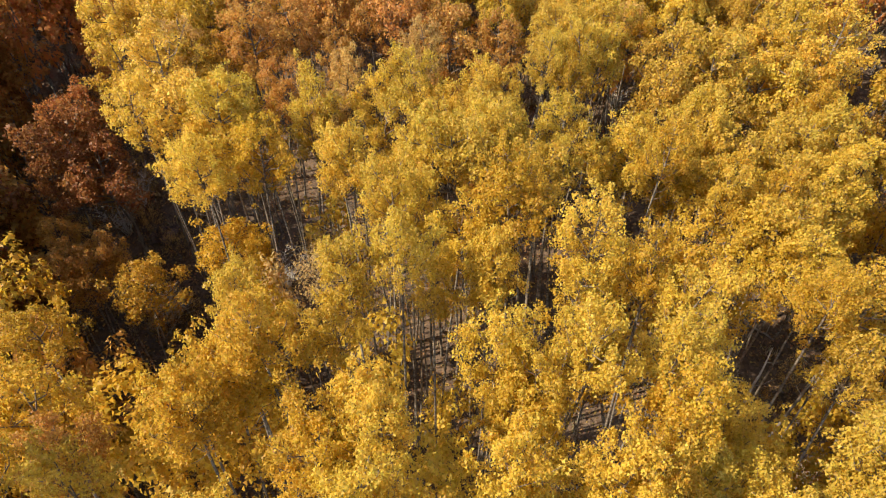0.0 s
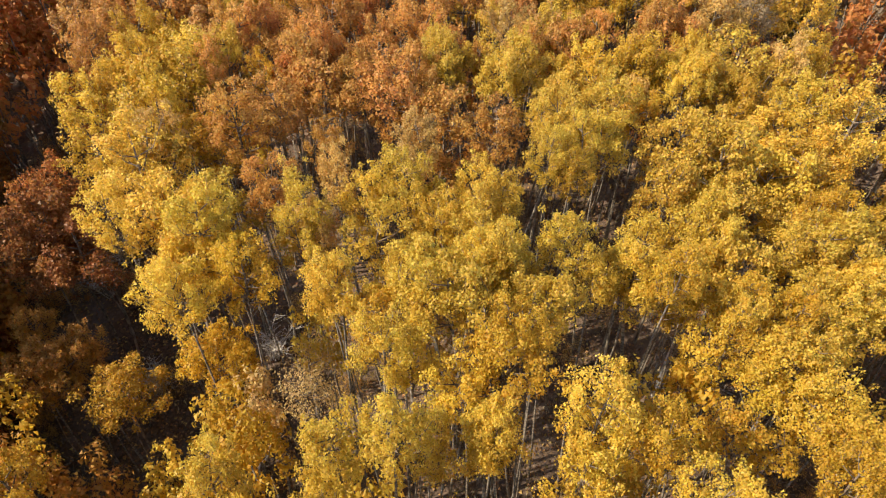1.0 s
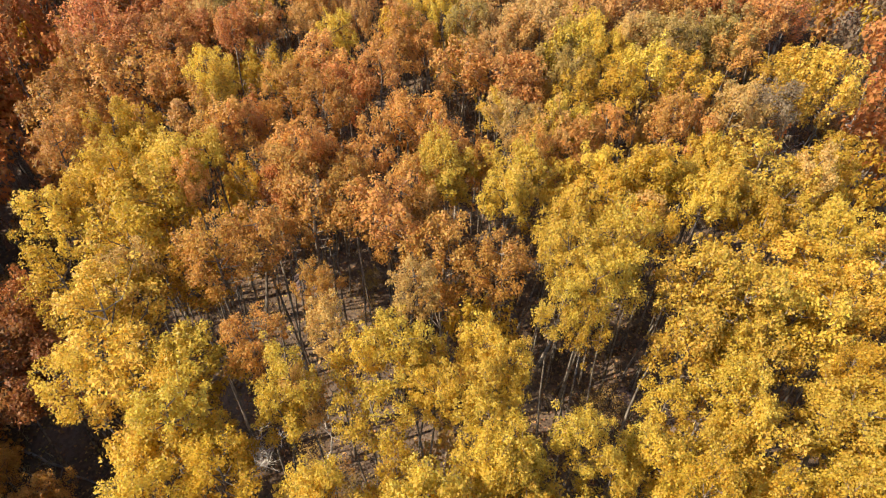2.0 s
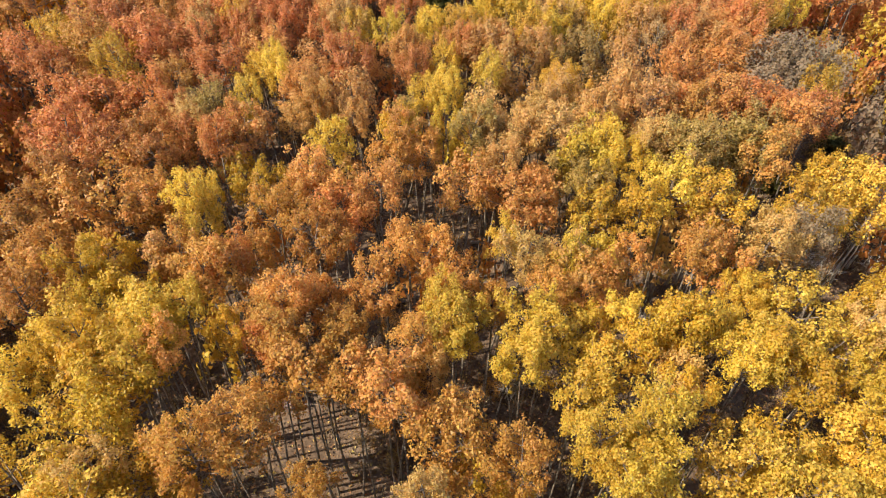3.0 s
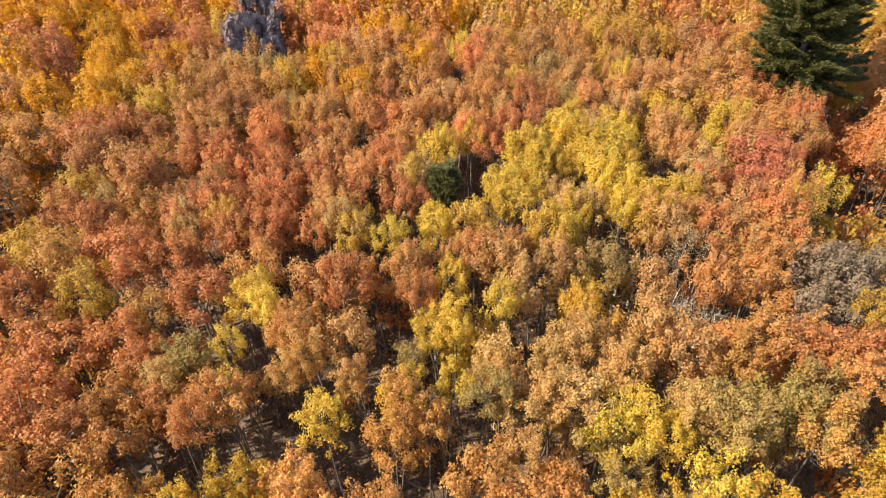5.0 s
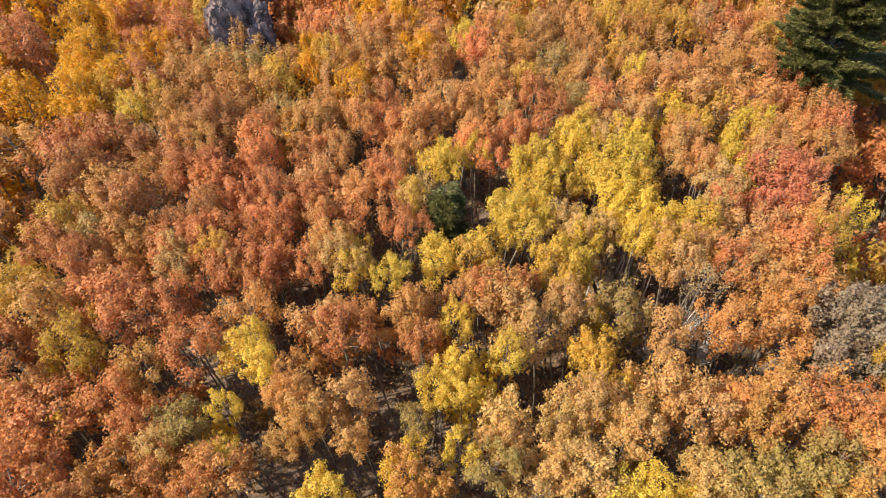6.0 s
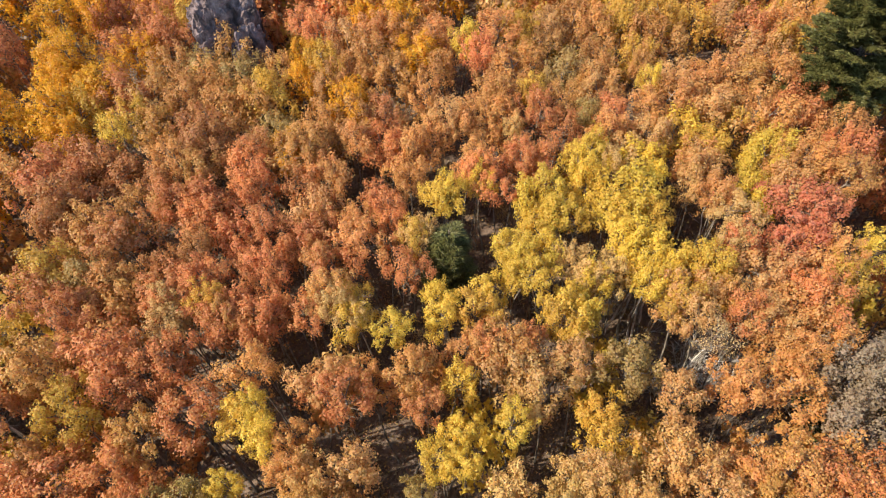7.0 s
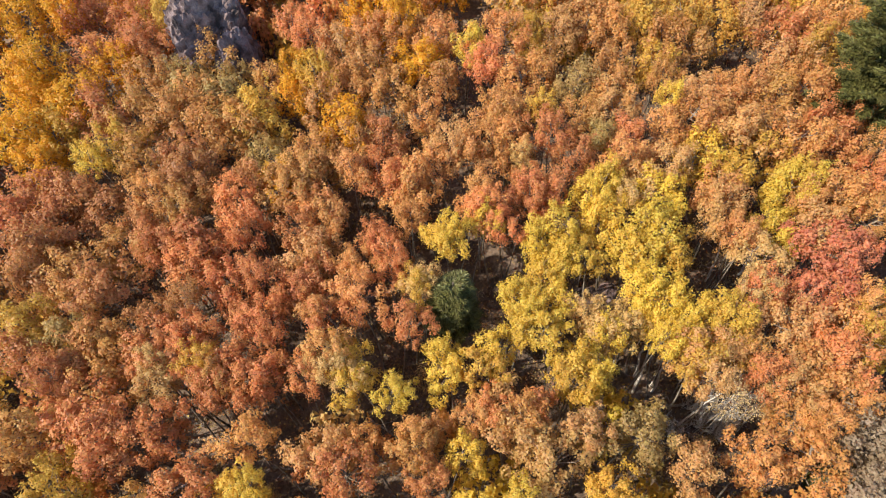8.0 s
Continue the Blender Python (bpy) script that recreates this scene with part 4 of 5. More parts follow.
aspen(-0.85, 53.99, 1.37, "o")
aspen(-4.27, 54.01, 1.38, "o")
aspen(2.57, 54.02, 1.53, "o")
aspen(4.02, 54.38, 1.39, "g")
aspen(8.04, 54.38, 1.43, "o")
aspen(-3.15, 54.41, 1.39, "o")
grove_aspen(-8.30, 54.67, 1.14, "r")
aspen(21.71, 54.73, 1.53, "g")
aspen(19.68, 54.74, 1.53, "o")
aspen(17.94, 54.74, 1.53, "o")
aspen(5.49, 54.79, 1.42, "e")
aspen(6.94, 54.79, 1.43, "b")
aspen(-4.90, 54.84, 1.41, "a")
aspen(-16.14, 54.91, 1.53, "m")
aspen(-21.61, 54.94, 1.53, "a")
grove_aspen(-2.87, 55.03, 1.12, "a")
aspen(15.73, 55.16, 1.53, "e")
aspen(13.69, 55.17, 1.53, "g")
aspen(11.65, 55.18, 1.50, "g")
aspen(9.61, 55.19, 1.53, "g")
aspen(-20.01, 55.34, 1.53, "a")
aspen(21.96, 55.50, 1.38, "o")
aspen(-14.59, 55.73, 1.53, "g")
aspen(-18.68, 55.75, 1.53, "m")
aspen(-29.22, 56.15, 1.53, "a")
aspen(29.36, 56.85, 1.53, "g")
aspen(-28.28, 58.95, 1.53, "a")
aspen(-25.44, 58.99, 1.53, "a")
aspen(-32.07, 59.90, 1.53, "a")


# ---------------------------------------------------------------- the rest of the grove, joined
CLEAR = []


def clearing(x, y, u, v, r):
    """A gap in the grove, from its floor at x, y to its mouth over u, v, kept free of undergrowth."""
    CLEAR.extend((x + (u - x) * k / 3, y + (v - y) * k / 3, r) for k in range(4))


clearing(8.4, 10.8, 6.5, 8.3, 0.7)
clearing(12.9, 12.3, 10.0, 9.6, 0.8)
clearing(12.1, 12.7, 9.3, 9.9, 0.8)
clearing(10.9, 13.4, 8.4, 10.3, 0.8)
clearing(-8.9, 13.7, -7.0, 11.7, 0.7)
clearing(10.6, 13.8, 8.4, 11.8, 0.8)
clearing(10.0, 14.0, 7.8, 10.8, 0.8)
clearing(-10.4, 14.0, -8.2, 11.9, 0.8)
clearing(-7.6, 14.0, -6.0, 12.0, 0.7)
clearing(9.8, 14.6, 7.8, 12.4, 0.8)
clearing(5.1, 14.9, 4.0, 12.6, 0.7)
clearing(-15.3, 15.2, -11.8, 11.8, 0.8)
clearing(-4.2, 15.2, -3.3, 12.9, 0.7)
clearing(-11.5, 15.2, -8.9, 11.8, 0.8)
clearing(9.1, 15.4, 7.1, 11.9, 0.8)
clearing(8.5, 15.5, 6.7, 13.1, 0.8)
clearing(6.9, 15.7, 5.4, 13.3, 0.7)
clearing(-11.2, 16.0, -8.9, 13.5, 0.8)
clearing(-4.7, 16.0, -3.7, 13.5, 0.7)
clearing(10.3, 16.1, 8.1, 13.6, 0.8)
clearing(0.7, 16.3, 0.6, 12.6, 0.7)
clearing(-15.4, 16.3, -12.2, 13.8, 0.8)
clearing(-7.5, 16.4, -6.0, 13.8, 0.8)
clearing(-5.6, 16.4, -4.5, 13.8, 0.7)
clearing(10.1, 16.9, 7.9, 13.1, 0.8)
clearing(-13.8, 17.2, -10.9, 14.5, 0.8)
clearing(-10.8, 17.3, -8.4, 13.4, 0.8)
clearing(5.9, 17.4, 4.6, 14.6, 0.7)
clearing(8.7, 17.4, 6.7, 13.5, 0.8)
clearing(-6.7, 17.7, -5.3, 14.9, 0.8)
clearing(-15.4, 18.4, -12.0, 14.2, 0.9)
clearing(-16.3, 18.6, -13.0, 15.6, 0.9)
clearing(-14.3, 18.6, -11.4, 15.6, 0.8)
clearing(-13.2, 18.9, -10.3, 14.7, 0.9)
clearing(-5.0, 19.0, -3.9, 14.7, 0.8)
clearing(-4.0, 19.0, -3.1, 14.7, 0.8)
clearing(9.5, 19.0, 7.4, 14.8, 0.8)
clearing(-2.0, 19.2, -1.6, 16.0, 0.8)
clearing(3.9, 19.2, 3.1, 16.0, 0.8)
clearing(-8.8, 19.6, -6.8, 15.2, 0.8)
clearing(-7.8, 19.6, -6.0, 15.2, 0.8)
clearing(9.0, 19.7, 7.1, 16.5, 0.8)
clearing(8.0, 19.9, 6.2, 15.4, 0.8)
clearing(-7.4, 20.1, -5.9, 16.8, 0.8)
clearing(-14.9, 20.2, -11.6, 15.6, 0.9)
clearing(16.0, 20.3, 12.7, 16.9, 0.9)
clearing(5.3, 21.2, 4.2, 17.7, 0.8)
clearing(-4.1, 21.3, -3.5, 19.0, 0.7)
clearing(-17.9, 21.8, -13.9, 16.9, 0.9)
clearing(-13.4, 21.8, -10.4, 16.9, 0.9)
clearing(-6.2, 21.8, -4.8, 16.9, 0.8)
clearing(-7.3, 22.3, -5.8, 18.5, 0.8)
clearing(-15.7, 22.3, -12.7, 19.8, 0.9)
clearing(-5.6, 22.3, -4.6, 19.9, 0.8)
clearing(4.7, 22.3, 3.7, 18.5, 0.8)
clearing(3.4, 23.2, 2.6, 20.5, 0.8)
clearing(10.7, 23.2, 8.5, 20.6, 0.8)
clearing(13.7, 23.3, 10.8, 19.3, 0.9)
clearing(-17.0, 23.5, -13.2, 18.2, 1.0)
clearing(-3.6, 24.1, -3.0, 21.3, 0.8)
clearing(2.8, 24.1, 2.1, 21.3, 0.8)
clearing(2.3, 24.1, 1.8, 19.9, 0.8)
clearing(10.2, 24.6, 8.1, 21.7, 0.8)
clearing(-6.5, 24.7, -5.1, 20.4, 0.8)
clearing(1.7, 25.0, 1.3, 22.0, 0.8)
clearing(-6.4, 25.4, -5.0, 19.7, 0.9)
clearing(0.1, 25.5, -0.1, 22.4, 0.8)
clearing(11.2, 25.5, 8.9, 22.4, 0.8)
clearing(-18.5, 26.5, -15.0, 23.2, 0.9)
clearing(19.9, 27.4, 15.4, 21.3, 1.1)
clearing(-7.6, 27.5, -5.9, 21.3, 0.9)
clearing(5.2, 27.9, 4.0, 21.6, 0.9)
clearing(-2.7, 28.2, -2.3, 24.6, 0.8)
clearing(3.4, 28.2, 2.6, 24.6, 0.8)
clearing(14.8, 28.2, 11.7, 24.6, 0.9)
clearing(16.3, 28.2, 13.0, 24.6, 0.9)
clearing(-8.3, 28.8, -6.8, 25.0, 0.8)
clearing(-13.7, 29.6, -11.3, 26.9, 0.9)
clearing(-8.6, 29.8, -6.7, 23.1, 1.0)
clearing(-5.1, 30.0, -4.2, 26.0, 0.8)
clearing(-1.7, 30.0, -1.5, 27.3, 0.8)
clearing(-2.6, 30.2, -2.3, 27.5, 0.8)
clearing(18.3, 30.7, 14.6, 26.5, 1.0)
clearing(9.0, 30.9, 7.3, 28.0, 0.9)
clearing(-14.0, 31.0, -11.6, 28.1, 0.9)
clearing(-6.4, 31.3, -5.2, 27.0, 0.9)
clearing(-1.5, 31.3, -1.3, 27.0, 0.9)
clearing(-12.7, 31.5, -10.5, 28.5, 0.9)
clearing(2.7, 31.7, 2.1, 24.5, 1.0)
clearing(1.0, 31.9, 0.6, 27.6, 0.9)
clearing(-5.3, 31.9, -4.4, 28.9, 0.8)
clearing(-6.3, 32.0, -5.3, 28.9, 0.8)
clearing(19.7, 32.0, 15.7, 27.6, 1.0)
clearing(9.4, 32.6, 7.4, 28.1, 0.9)
clearing(2.9, 33.3, 2.2, 30.0, 0.8)
clearing(-3.0, 34.4, -2.6, 29.6, 0.9)
clearing(19.0, 34.6, 15.5, 31.1, 1.0)
clearing(-13.5, 34.8, -11.0, 29.9, 1.0)
clearing(9.3, 35.6, 7.7, 34.4, 0.9)
clearing(20.2, 35.8, 16.4, 32.1, 1.0)
clearing(18.1, 36.0, 15.1, 34.7, 1.0)
clearing(-10.3, 36.3, -8.6, 32.5, 0.9)
clearing(10.3, 36.8, 8.5, 35.4, 0.9)
clearing(19.1, 36.9, 16.0, 35.5, 1.0)
clearing(-11.3, 36.9, -9.4, 33.0, 0.9)
clearing(11.9, 37.0, 9.8, 35.6, 0.9)
clearing(-17.5, 37.1, -15.0, 35.7, 1.0)
clearing(-10.1, 37.2, -8.7, 35.8, 0.9)
clearing(-3.4, 37.2, -2.9, 33.2, 0.9)
clearing(-14.6, 37.3, -12.5, 35.8, 0.9)
clearing(9.3, 37.5, 7.7, 36.0, 0.9)
clearing(-4.1, 37.7, -3.6, 36.2, 0.9)
clearing(11.0, 38.0, 9.1, 36.4, 0.9)
clearing(-14.5, 38.0, -12.4, 36.5, 0.9)
clearing(4.7, 38.1, 3.7, 36.5, 0.9)
clearing(-5.5, 38.2, -4.8, 36.6, 0.9)
clearing(-7.1, 38.2, -6.1, 36.6, 0.9)
clearing(-10.0, 38.2, -8.6, 36.6, 0.9)
clearing(-12.3, 38.3, -10.2, 34.1, 1.0)
clearing(16.0, 38.5, 13.0, 34.3, 1.0)
clearing(3.6, 38.6, 2.9, 36.9, 0.9)
clearing(-3.5, 39.0, -3.0, 34.7, 0.9)
clearing(-2.3, 39.7, -2.1, 37.9, 0.9)
clearing(7.8, 39.8, 6.4, 38.0, 0.9)
clearing(-22.8, 39.9, -18.9, 35.4, 1.1)
clearing(-1.7, 39.9, -1.6, 38.1, 0.9)
clearing(16.9, 40.0, 13.7, 35.5, 1.0)
clearing(2.7, 40.2, 2.1, 38.3, 0.9)
clearing(-16.8, 40.2, -13.9, 35.7, 1.0)
clearing(-3.4, 40.2, -3.0, 38.3, 0.9)
clearing(11.2, 40.6, 9.3, 38.6, 0.9)
clearing(9.8, 42.5, 7.9, 37.5, 1.0)
clearing(0.8, 42.7, 0.5, 40.4, 0.9)
clearing(20.2, 43.3, 16.9, 40.9, 1.0)
clearing(-14.1, 43.7, -12.1, 41.3, 1.0)
clearing(-13.6, 44.0, -11.7, 41.5, 1.0)
clearing(2.9, 44.3, 2.2, 39.0, 1.0)
clearing(-9.9, 44.4, -8.2, 39.1, 1.0)
clearing(1.5, 44.7, 1.1, 42.1, 0.9)
clearing(13.1, 44.8, 10.9, 42.2, 1.0)
clearing(-16.5, 45.2, -14.1, 42.6, 1.0)
clearing(-15.0, 45.8, -12.5, 40.3, 1.1)
clearing(12.8, 46.4, 10.6, 43.5, 1.0)
clearing(-5.4, 47.3, -4.7, 44.3, 0.9)
clearing(-3.9, 47.6, -3.4, 44.5, 0.9)
clearing(12.3, 48.7, 10.2, 45.5, 1.0)
clearing(-17.9, 49.5, -15.3, 46.1, 1.0)
clearing(-19.2, 49.8, -16.4, 46.4, 1.1)
clearing(2.1, 49.9, 1.6, 43.6, 1.1)
clearing(0.6, 49.9, 0.4, 43.6, 1.1)
clearing(-12.2, 51.1, -10.5, 47.5, 1.0)
clearing(22.8, 51.3, 19.1, 47.6, 1.1)
clearing(-22.2, 51.6, -18.9, 47.9, 1.1)
clearing(-18.9, 52.7, -16.1, 48.8, 1.1)
clearing(10.7, 54.4, 8.9, 50.3, 1.1)
clearing(-9.7, 54.8, -8.4, 50.6, 1.0)
clearing(16.7, 56.7, 13.9, 52.2, 1.1)
clearing(-24.0, 57.4, -20.4, 52.8, 1.1)
clearing(-21.3, 57.8, -18.2, 53.1, 1.1)
clearing(14.6, 57.9, 12.2, 53.3, 1.1)
clearing(0.3, 58.2, 0.1, 53.5, 1.1)
clearing(24.5, 59.0, 20.5, 54.2, 1.1)


def joined(name, pieces, mats):
    """One mesh of many (mesh, matrix, colour, slots) pieces; slots: the joined material for each of the piece's own."""
    co, start, index, slot, tint = [], [], [], [], []
    nv = nl = 0
    for me, m, colour, where in pieces:
        c = np.empty(len(me.vertices) * 3, np.float32)
        me.vertices.foreach_get("co", c)
        a = np.array(m)
        co.append(c.reshape(-1, 3) @ a[:3, :3].T + a[:3, 3])
        v = np.empty(len(me.loops), np.int32)
        me.loops.foreach_get("vertex_index", v)
        st = np.empty(len(me.polygons), np.int32)
        me.polygons.foreach_get("loop_start", st)
        index.append(v + nv)
        start.append(st + nl)
        slot.append(np.full(len(st), where, np.int32))
        tint.append(np.tile(np.array((*colour, 1.0), np.float32), (len(co[-1]), 1)))
        nv += len(co[-1])
        nl += len(v)
    me = bpy.data.meshes.new(name)
    me.vertices.add(nv)
    me.loops.add(nl)
    me.polygons.add(sum(len(x) for x in start))
    me.vertices.foreach_set("co", np.concatenate(co).astype(np.float32).ravel())
    me.loops.foreach_set("vertex_index", np.concatenate(index))
    me.polygons.foreach_set("loop_start", np.concatenate(start))
    for mat in mats:
        me.materials.append(mat)
    me.polygons.foreach_set("material_index", np.concatenate(slot))
    me.update(calc_edges=True)
    at = me.attributes.new("leaf_colour", "FLOAT_COLOR", "POINT")
    at.data.foreach_set("color", np.concatenate(tint).ravel())
    return new(name, me)


fill = random.Random(5)
spots, pieces = [(x, y, r) for x, y, r, _ in PLANTED], []


def thicket(x, y, r, h, hue, kinds, limbs, hang=1.0):
    colour, v = HUES[hue][0], fill.uniform(0.88, 1.1)
    # the same rise in blue up the slope as for the single aspens
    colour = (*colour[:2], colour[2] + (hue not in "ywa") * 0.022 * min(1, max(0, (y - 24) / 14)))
    branch, leaves, tall = kinds[fill.randrange(len(kinds))]
    deep = min(hang * (0.5 + 0.6 * r), 0.85 * h / tall)
    stand = Matrix.LocRotScale((x, y, height(x, y)), Euler((fill.gauss(0, 0.05), bowed(y) + fill.gauss(0, 0.05), fill.uniform(0, 6.28))), None)
    up = Matrix.LocRotScale((0, 0, h - deep * tall), None, (r, r, deep))
    pieces.append((TRUNKS[fill.randrange(len(TRUNKS))], stand @ Matrix.Diagonal((0.8, 0.8, h - deep * tall, 1)), colour, 0))
    if limbs:
        pieces.append((branch, stand @ up, colour, 1))
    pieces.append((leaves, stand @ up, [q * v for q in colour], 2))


for x, y, r, hue, h in GROVE:
    thicket(x, y, r, h, hue, THIN_KIND if hue == "p" else FAR_KIND if y > 31 else MID_KIND if y > 18.5 else NEAR_KIND, True)
for k in range(150):   # tall, deep-crowned western trees, added mostly out of view to shade the hollow
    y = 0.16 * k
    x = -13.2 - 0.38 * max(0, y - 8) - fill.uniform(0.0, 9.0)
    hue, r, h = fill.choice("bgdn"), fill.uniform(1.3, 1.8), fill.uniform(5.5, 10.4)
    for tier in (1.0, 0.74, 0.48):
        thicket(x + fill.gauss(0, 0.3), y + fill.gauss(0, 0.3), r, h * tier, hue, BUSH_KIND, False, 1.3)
for _ in range(11000):
    y = fill.uniform(-4, 72)
    x = fill.uniform(-1, 1) * (17 + 0.45 * max(y, 0))
    r = fill.uniform(0.8, 1.3)
    tight = 0.5 if y < 22 else 0.44 if y < 37 else 0.56
    if any((x - a) ** 2 + (y - b) ** 2 < (tight * (r + c)) ** 2 for a, b, c in spots):
        continue
    if any((x - a) ** 2 + (y - b) ** 2 < (c + 0.2 * r) ** 2 for a, b, c in CLEAR):
        if fill.random() < 0.22:   # half-bare saplings in the gaps
            thicket(x, y, r * 0.5, fill.uniform(1.2, 2.4), fill.choice("blt"), THIN_KIND, True)
        continue
    spots.append((x, y, r))
    close = sorted(PLANTED, key=lambda t: (t[0] - x) ** 2 + (t[1] - y) ** 2)[:5]
    outside = y > 57 or abs(x) > 9.5 + 0.3 * y
    hue, kinds, h = fill.choice(close)[3], BUSH_KIND if y < 24 else FILL_KIND, canopy(x, y) - height(x, y)
    if outside:   # beyond the trees told apart the grove goes on at its full height
        for tier in (0.95, 0.62):
            thicket(x, y, r, h * tier * fill.uniform(0.92, 1.05), hue, kinds, False, 1.2)
    else:
        thicket(x, y, r, h * (fill.uniform(0.4, 0.82) if y < 24 else fill.uniform(0.4, 0.78)), hue, kinds, False, 1.4)
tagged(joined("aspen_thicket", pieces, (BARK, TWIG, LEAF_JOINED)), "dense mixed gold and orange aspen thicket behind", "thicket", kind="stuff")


# ---------------------------------------------------------------- conifers
def conifer(x, y, h, r, seed, label, name="conifer_tree", low=0.06, density=1.0, lean=(0.0, 0.0), full=0.7):
    rng = np.random.default_rng(seed)
    tv, tf, bv, bf = [], [], [], []
    fs = [0, 0.1, 0.35, 0.65, 1.0]
    tube(tv, tf, [Vector((lean[0] * f, lean[1] * f, -0.3 + f * (h + 0.2))) for f in fs], [0.022 * h * (1 - 0.93 * f) + 0.01 for f in fs], 8)
    pts, ways = [], []
    whorls = max(9, int(h * 4.2))
    for k in range(whorls):
        g = (k + rng.uniform(0, 0.8)) / whorls
        z = h * (low + (0.97 - low) * min(1, max(0, g + rng.normal(0, 0.04))))
        for b in range(rng.integers(5, 8)):
            a = rng.uniform(0, 6.28)
            reach = r * (1 - g) ** full * rng.uniform(0.45, 1.1) + 0.15
            p0 = Vector((lean[0] * g, lean[1] * g, z))
            ax = Vector((math.cos(a), math.sin(a), 0))
            droop = rng.uniform(-0.15, 0.55) - 0.25 * (1 - g)
            p1 = p0 + ax * reach * 0.55 + Vector((0, 0, droop * reach * 0.4))
            p2 = p0 + ax * reach + Vector((0, 0, (droop + 0.18) * reach))
            tube(bv, bf, [p0, p1, p2], [0.012 + 0.008 * reach, 0.009, 0.003], 4)
            n = int((60 + 230 * reach) * density)
            w = rng.uniform(0.22, 1.04, n)[:, None]
            q = np.array(p0) * (1 - w) ** 2 + np.array(p1) * 2 * w * (1 - w) + np.array(p2) * w * w
            flat = np.array([-ax.y, ax.x, 0.0])
            sidle = rng.normal(0, 0.17, n)[:, None] * (0.45 + reach * 0.55) * (1.15 - w)
            q = q + flat * sidle + rng.normal(0, 0.05, (n, 3))
            d = np.array(ax) * 0.8 + flat * np.sign(sidle) * rng.uniform(0.2, 1.0, (n, 1)) + rng.normal(0, 0.3, (n, 3)) + np.array([0, 0, 0.2])
            pts.append(q)
            ways.append(d / np.linalg.norm(d, axis=1, keepdims=True))
    p, d = np.concatenate(pts), np.concatenate(ways)
    side = np.cross(d, rng.normal(0, 1, p.shape) * 0.5 + np.array([0, 0, 1.0]))
    side /= np.linalg.norm(side, axis=1, keepdims=True) + 1e-9
    s = rng.uniform(0.14, 0.26, (len(p), 1))
    tri = np.stack([p - side * 0.032, p + d * s, p + side * 0.032], 1).reshape(-1, 3)
    tree = new(name)
    tree.matrix_basis = pose(x, y, height(x, y), 0, 0, math.degrees(rng.uniform(0, 6.28)))
    mesh_object("trunk", tv, tf, DARKBARK, tree, True)
    tagged(mesh_object("branching", bv, bf, DARKBARK, tree), kind="stuff")
    crown = new("crown", leaf_mesh("crown", tri, NEEDLE, 3))
    crown.parent = tree
    crown.color = (0.105, 0.098, 0.026, 1)
    return tagged(tree, label, "tree" if "tree" in name else "shrub")


conifer(19.7, 50.0, 13.4, 3.3, 41, "tall dark green conifer standing among orange aspens", density=1.7, full=0.45, low=0.38)
conifer(-0.70, 39.8, 7.8, 0.95, 42, "small dark green conifer in a gap between aspens", low=0.6, full=0.45, density=1.4)
conifer(16.35, 35.71, 1.3, 1.5, 43, "low grey-green juniper shrub on shaded ground", "juniper_shrub", 0.02, 1.6)
conifer(20.03, 36.73, 1.5, 1.0, 44, "low dark green juniper shrub beside leaning aspens", "juniper_shrub", 0.02, 1.3)


# ---------------------------------------------------------------- rocks
def boulder(x, y, z, sx, sy, sz, seed, label, tilt=(0, 0, 0), name="boulder", detail=4):
    """A weathered, cracked block: a ball squared off by planes and roughened."""
    rng = np.random.default_rng(seed)
    bm = bmesh.new()
    bmesh.ops.create_icosphere(bm, subdivisions=detail, radius=1.0)
    planes = [(Vector(rng.normal(0, 1, 3)).normalized(), rng.uniform(0.55, 0.85)) for _ in range(11)]
    shift = Vector(rng.uniform(0, 50, 3))
    for v in bm.verts:
        p = v.co.copy()
        for n, d in planes:
            over = p.dot(n) - d
            if over > 0:
                p -= n * over * 0.92
        p += p.normalized() * (0.13 * noise.noise(p * 2.2 + shift) + 0.09 * noise.noise(p * 6 + shift) + 0.06 * noise.noise(p * 14 + shift) + 0.03 * noise.noise(p * 30 + shift))
        crack = abs(noise.noise(Vector((p.x * 1.5, p.y * 0.5, p.z * 0.7)) + shift))
        if crack < 0.09:
            p *= 1 - 0.24 * (1 - crack / 0.09)
        v.co = Vector((p.x * sx, p.y * sy, p.z * sz))
    me = bpy.data.meshes.new(name)
    bm.to_mesh(me)
    bm.free()
    me.materials.append(ROCK)
    ob = new(name, me)
    ob.matrix_basis = pose(x, y, z, *tilt)
    return tagged(ob, label, "rock", "rocks on the slope")


boulder(-12.6, 55.0, 10.6, 2.2, 3.0, 4.6, 3, "large grey weathered rock outcrop on the hillside", (14, 4, -14), "rock_outcrop", 6)
boulder(-10.9, 53.2, 9.6, 0.9, 2.0, 3.6, 5, "grey cracked rock slab beside the outcrop", (10, -8, -20), "rock_outcrop", 5)
boulder(-13.6, 58.6, 11.6, 2.3, 3.2, 4.2, 6, "grey weathered rock on the hillside", (6, 0, 10), "rock_outcrop", 5)
ROCKS = [
    (6.18, 43.26, 0.9),
    (7.19, 43.39, 0.7),
    (6.96, 38.17, 0.5),
    (22.24, 50.96, 1.0),
    (-6.10, 23.89, 0.8),
    (-2.63, 28.41, 0.7),
    (11.86, 37.75, 0.6),
    (10.45, 36.75, 0.5),
    (11.89, 41.37, 0.5),
    (6.89, 19.07, 0.5),
    (-12.04, 18.96, 0.7),
    (9.55, 13.98, 0.5),
]
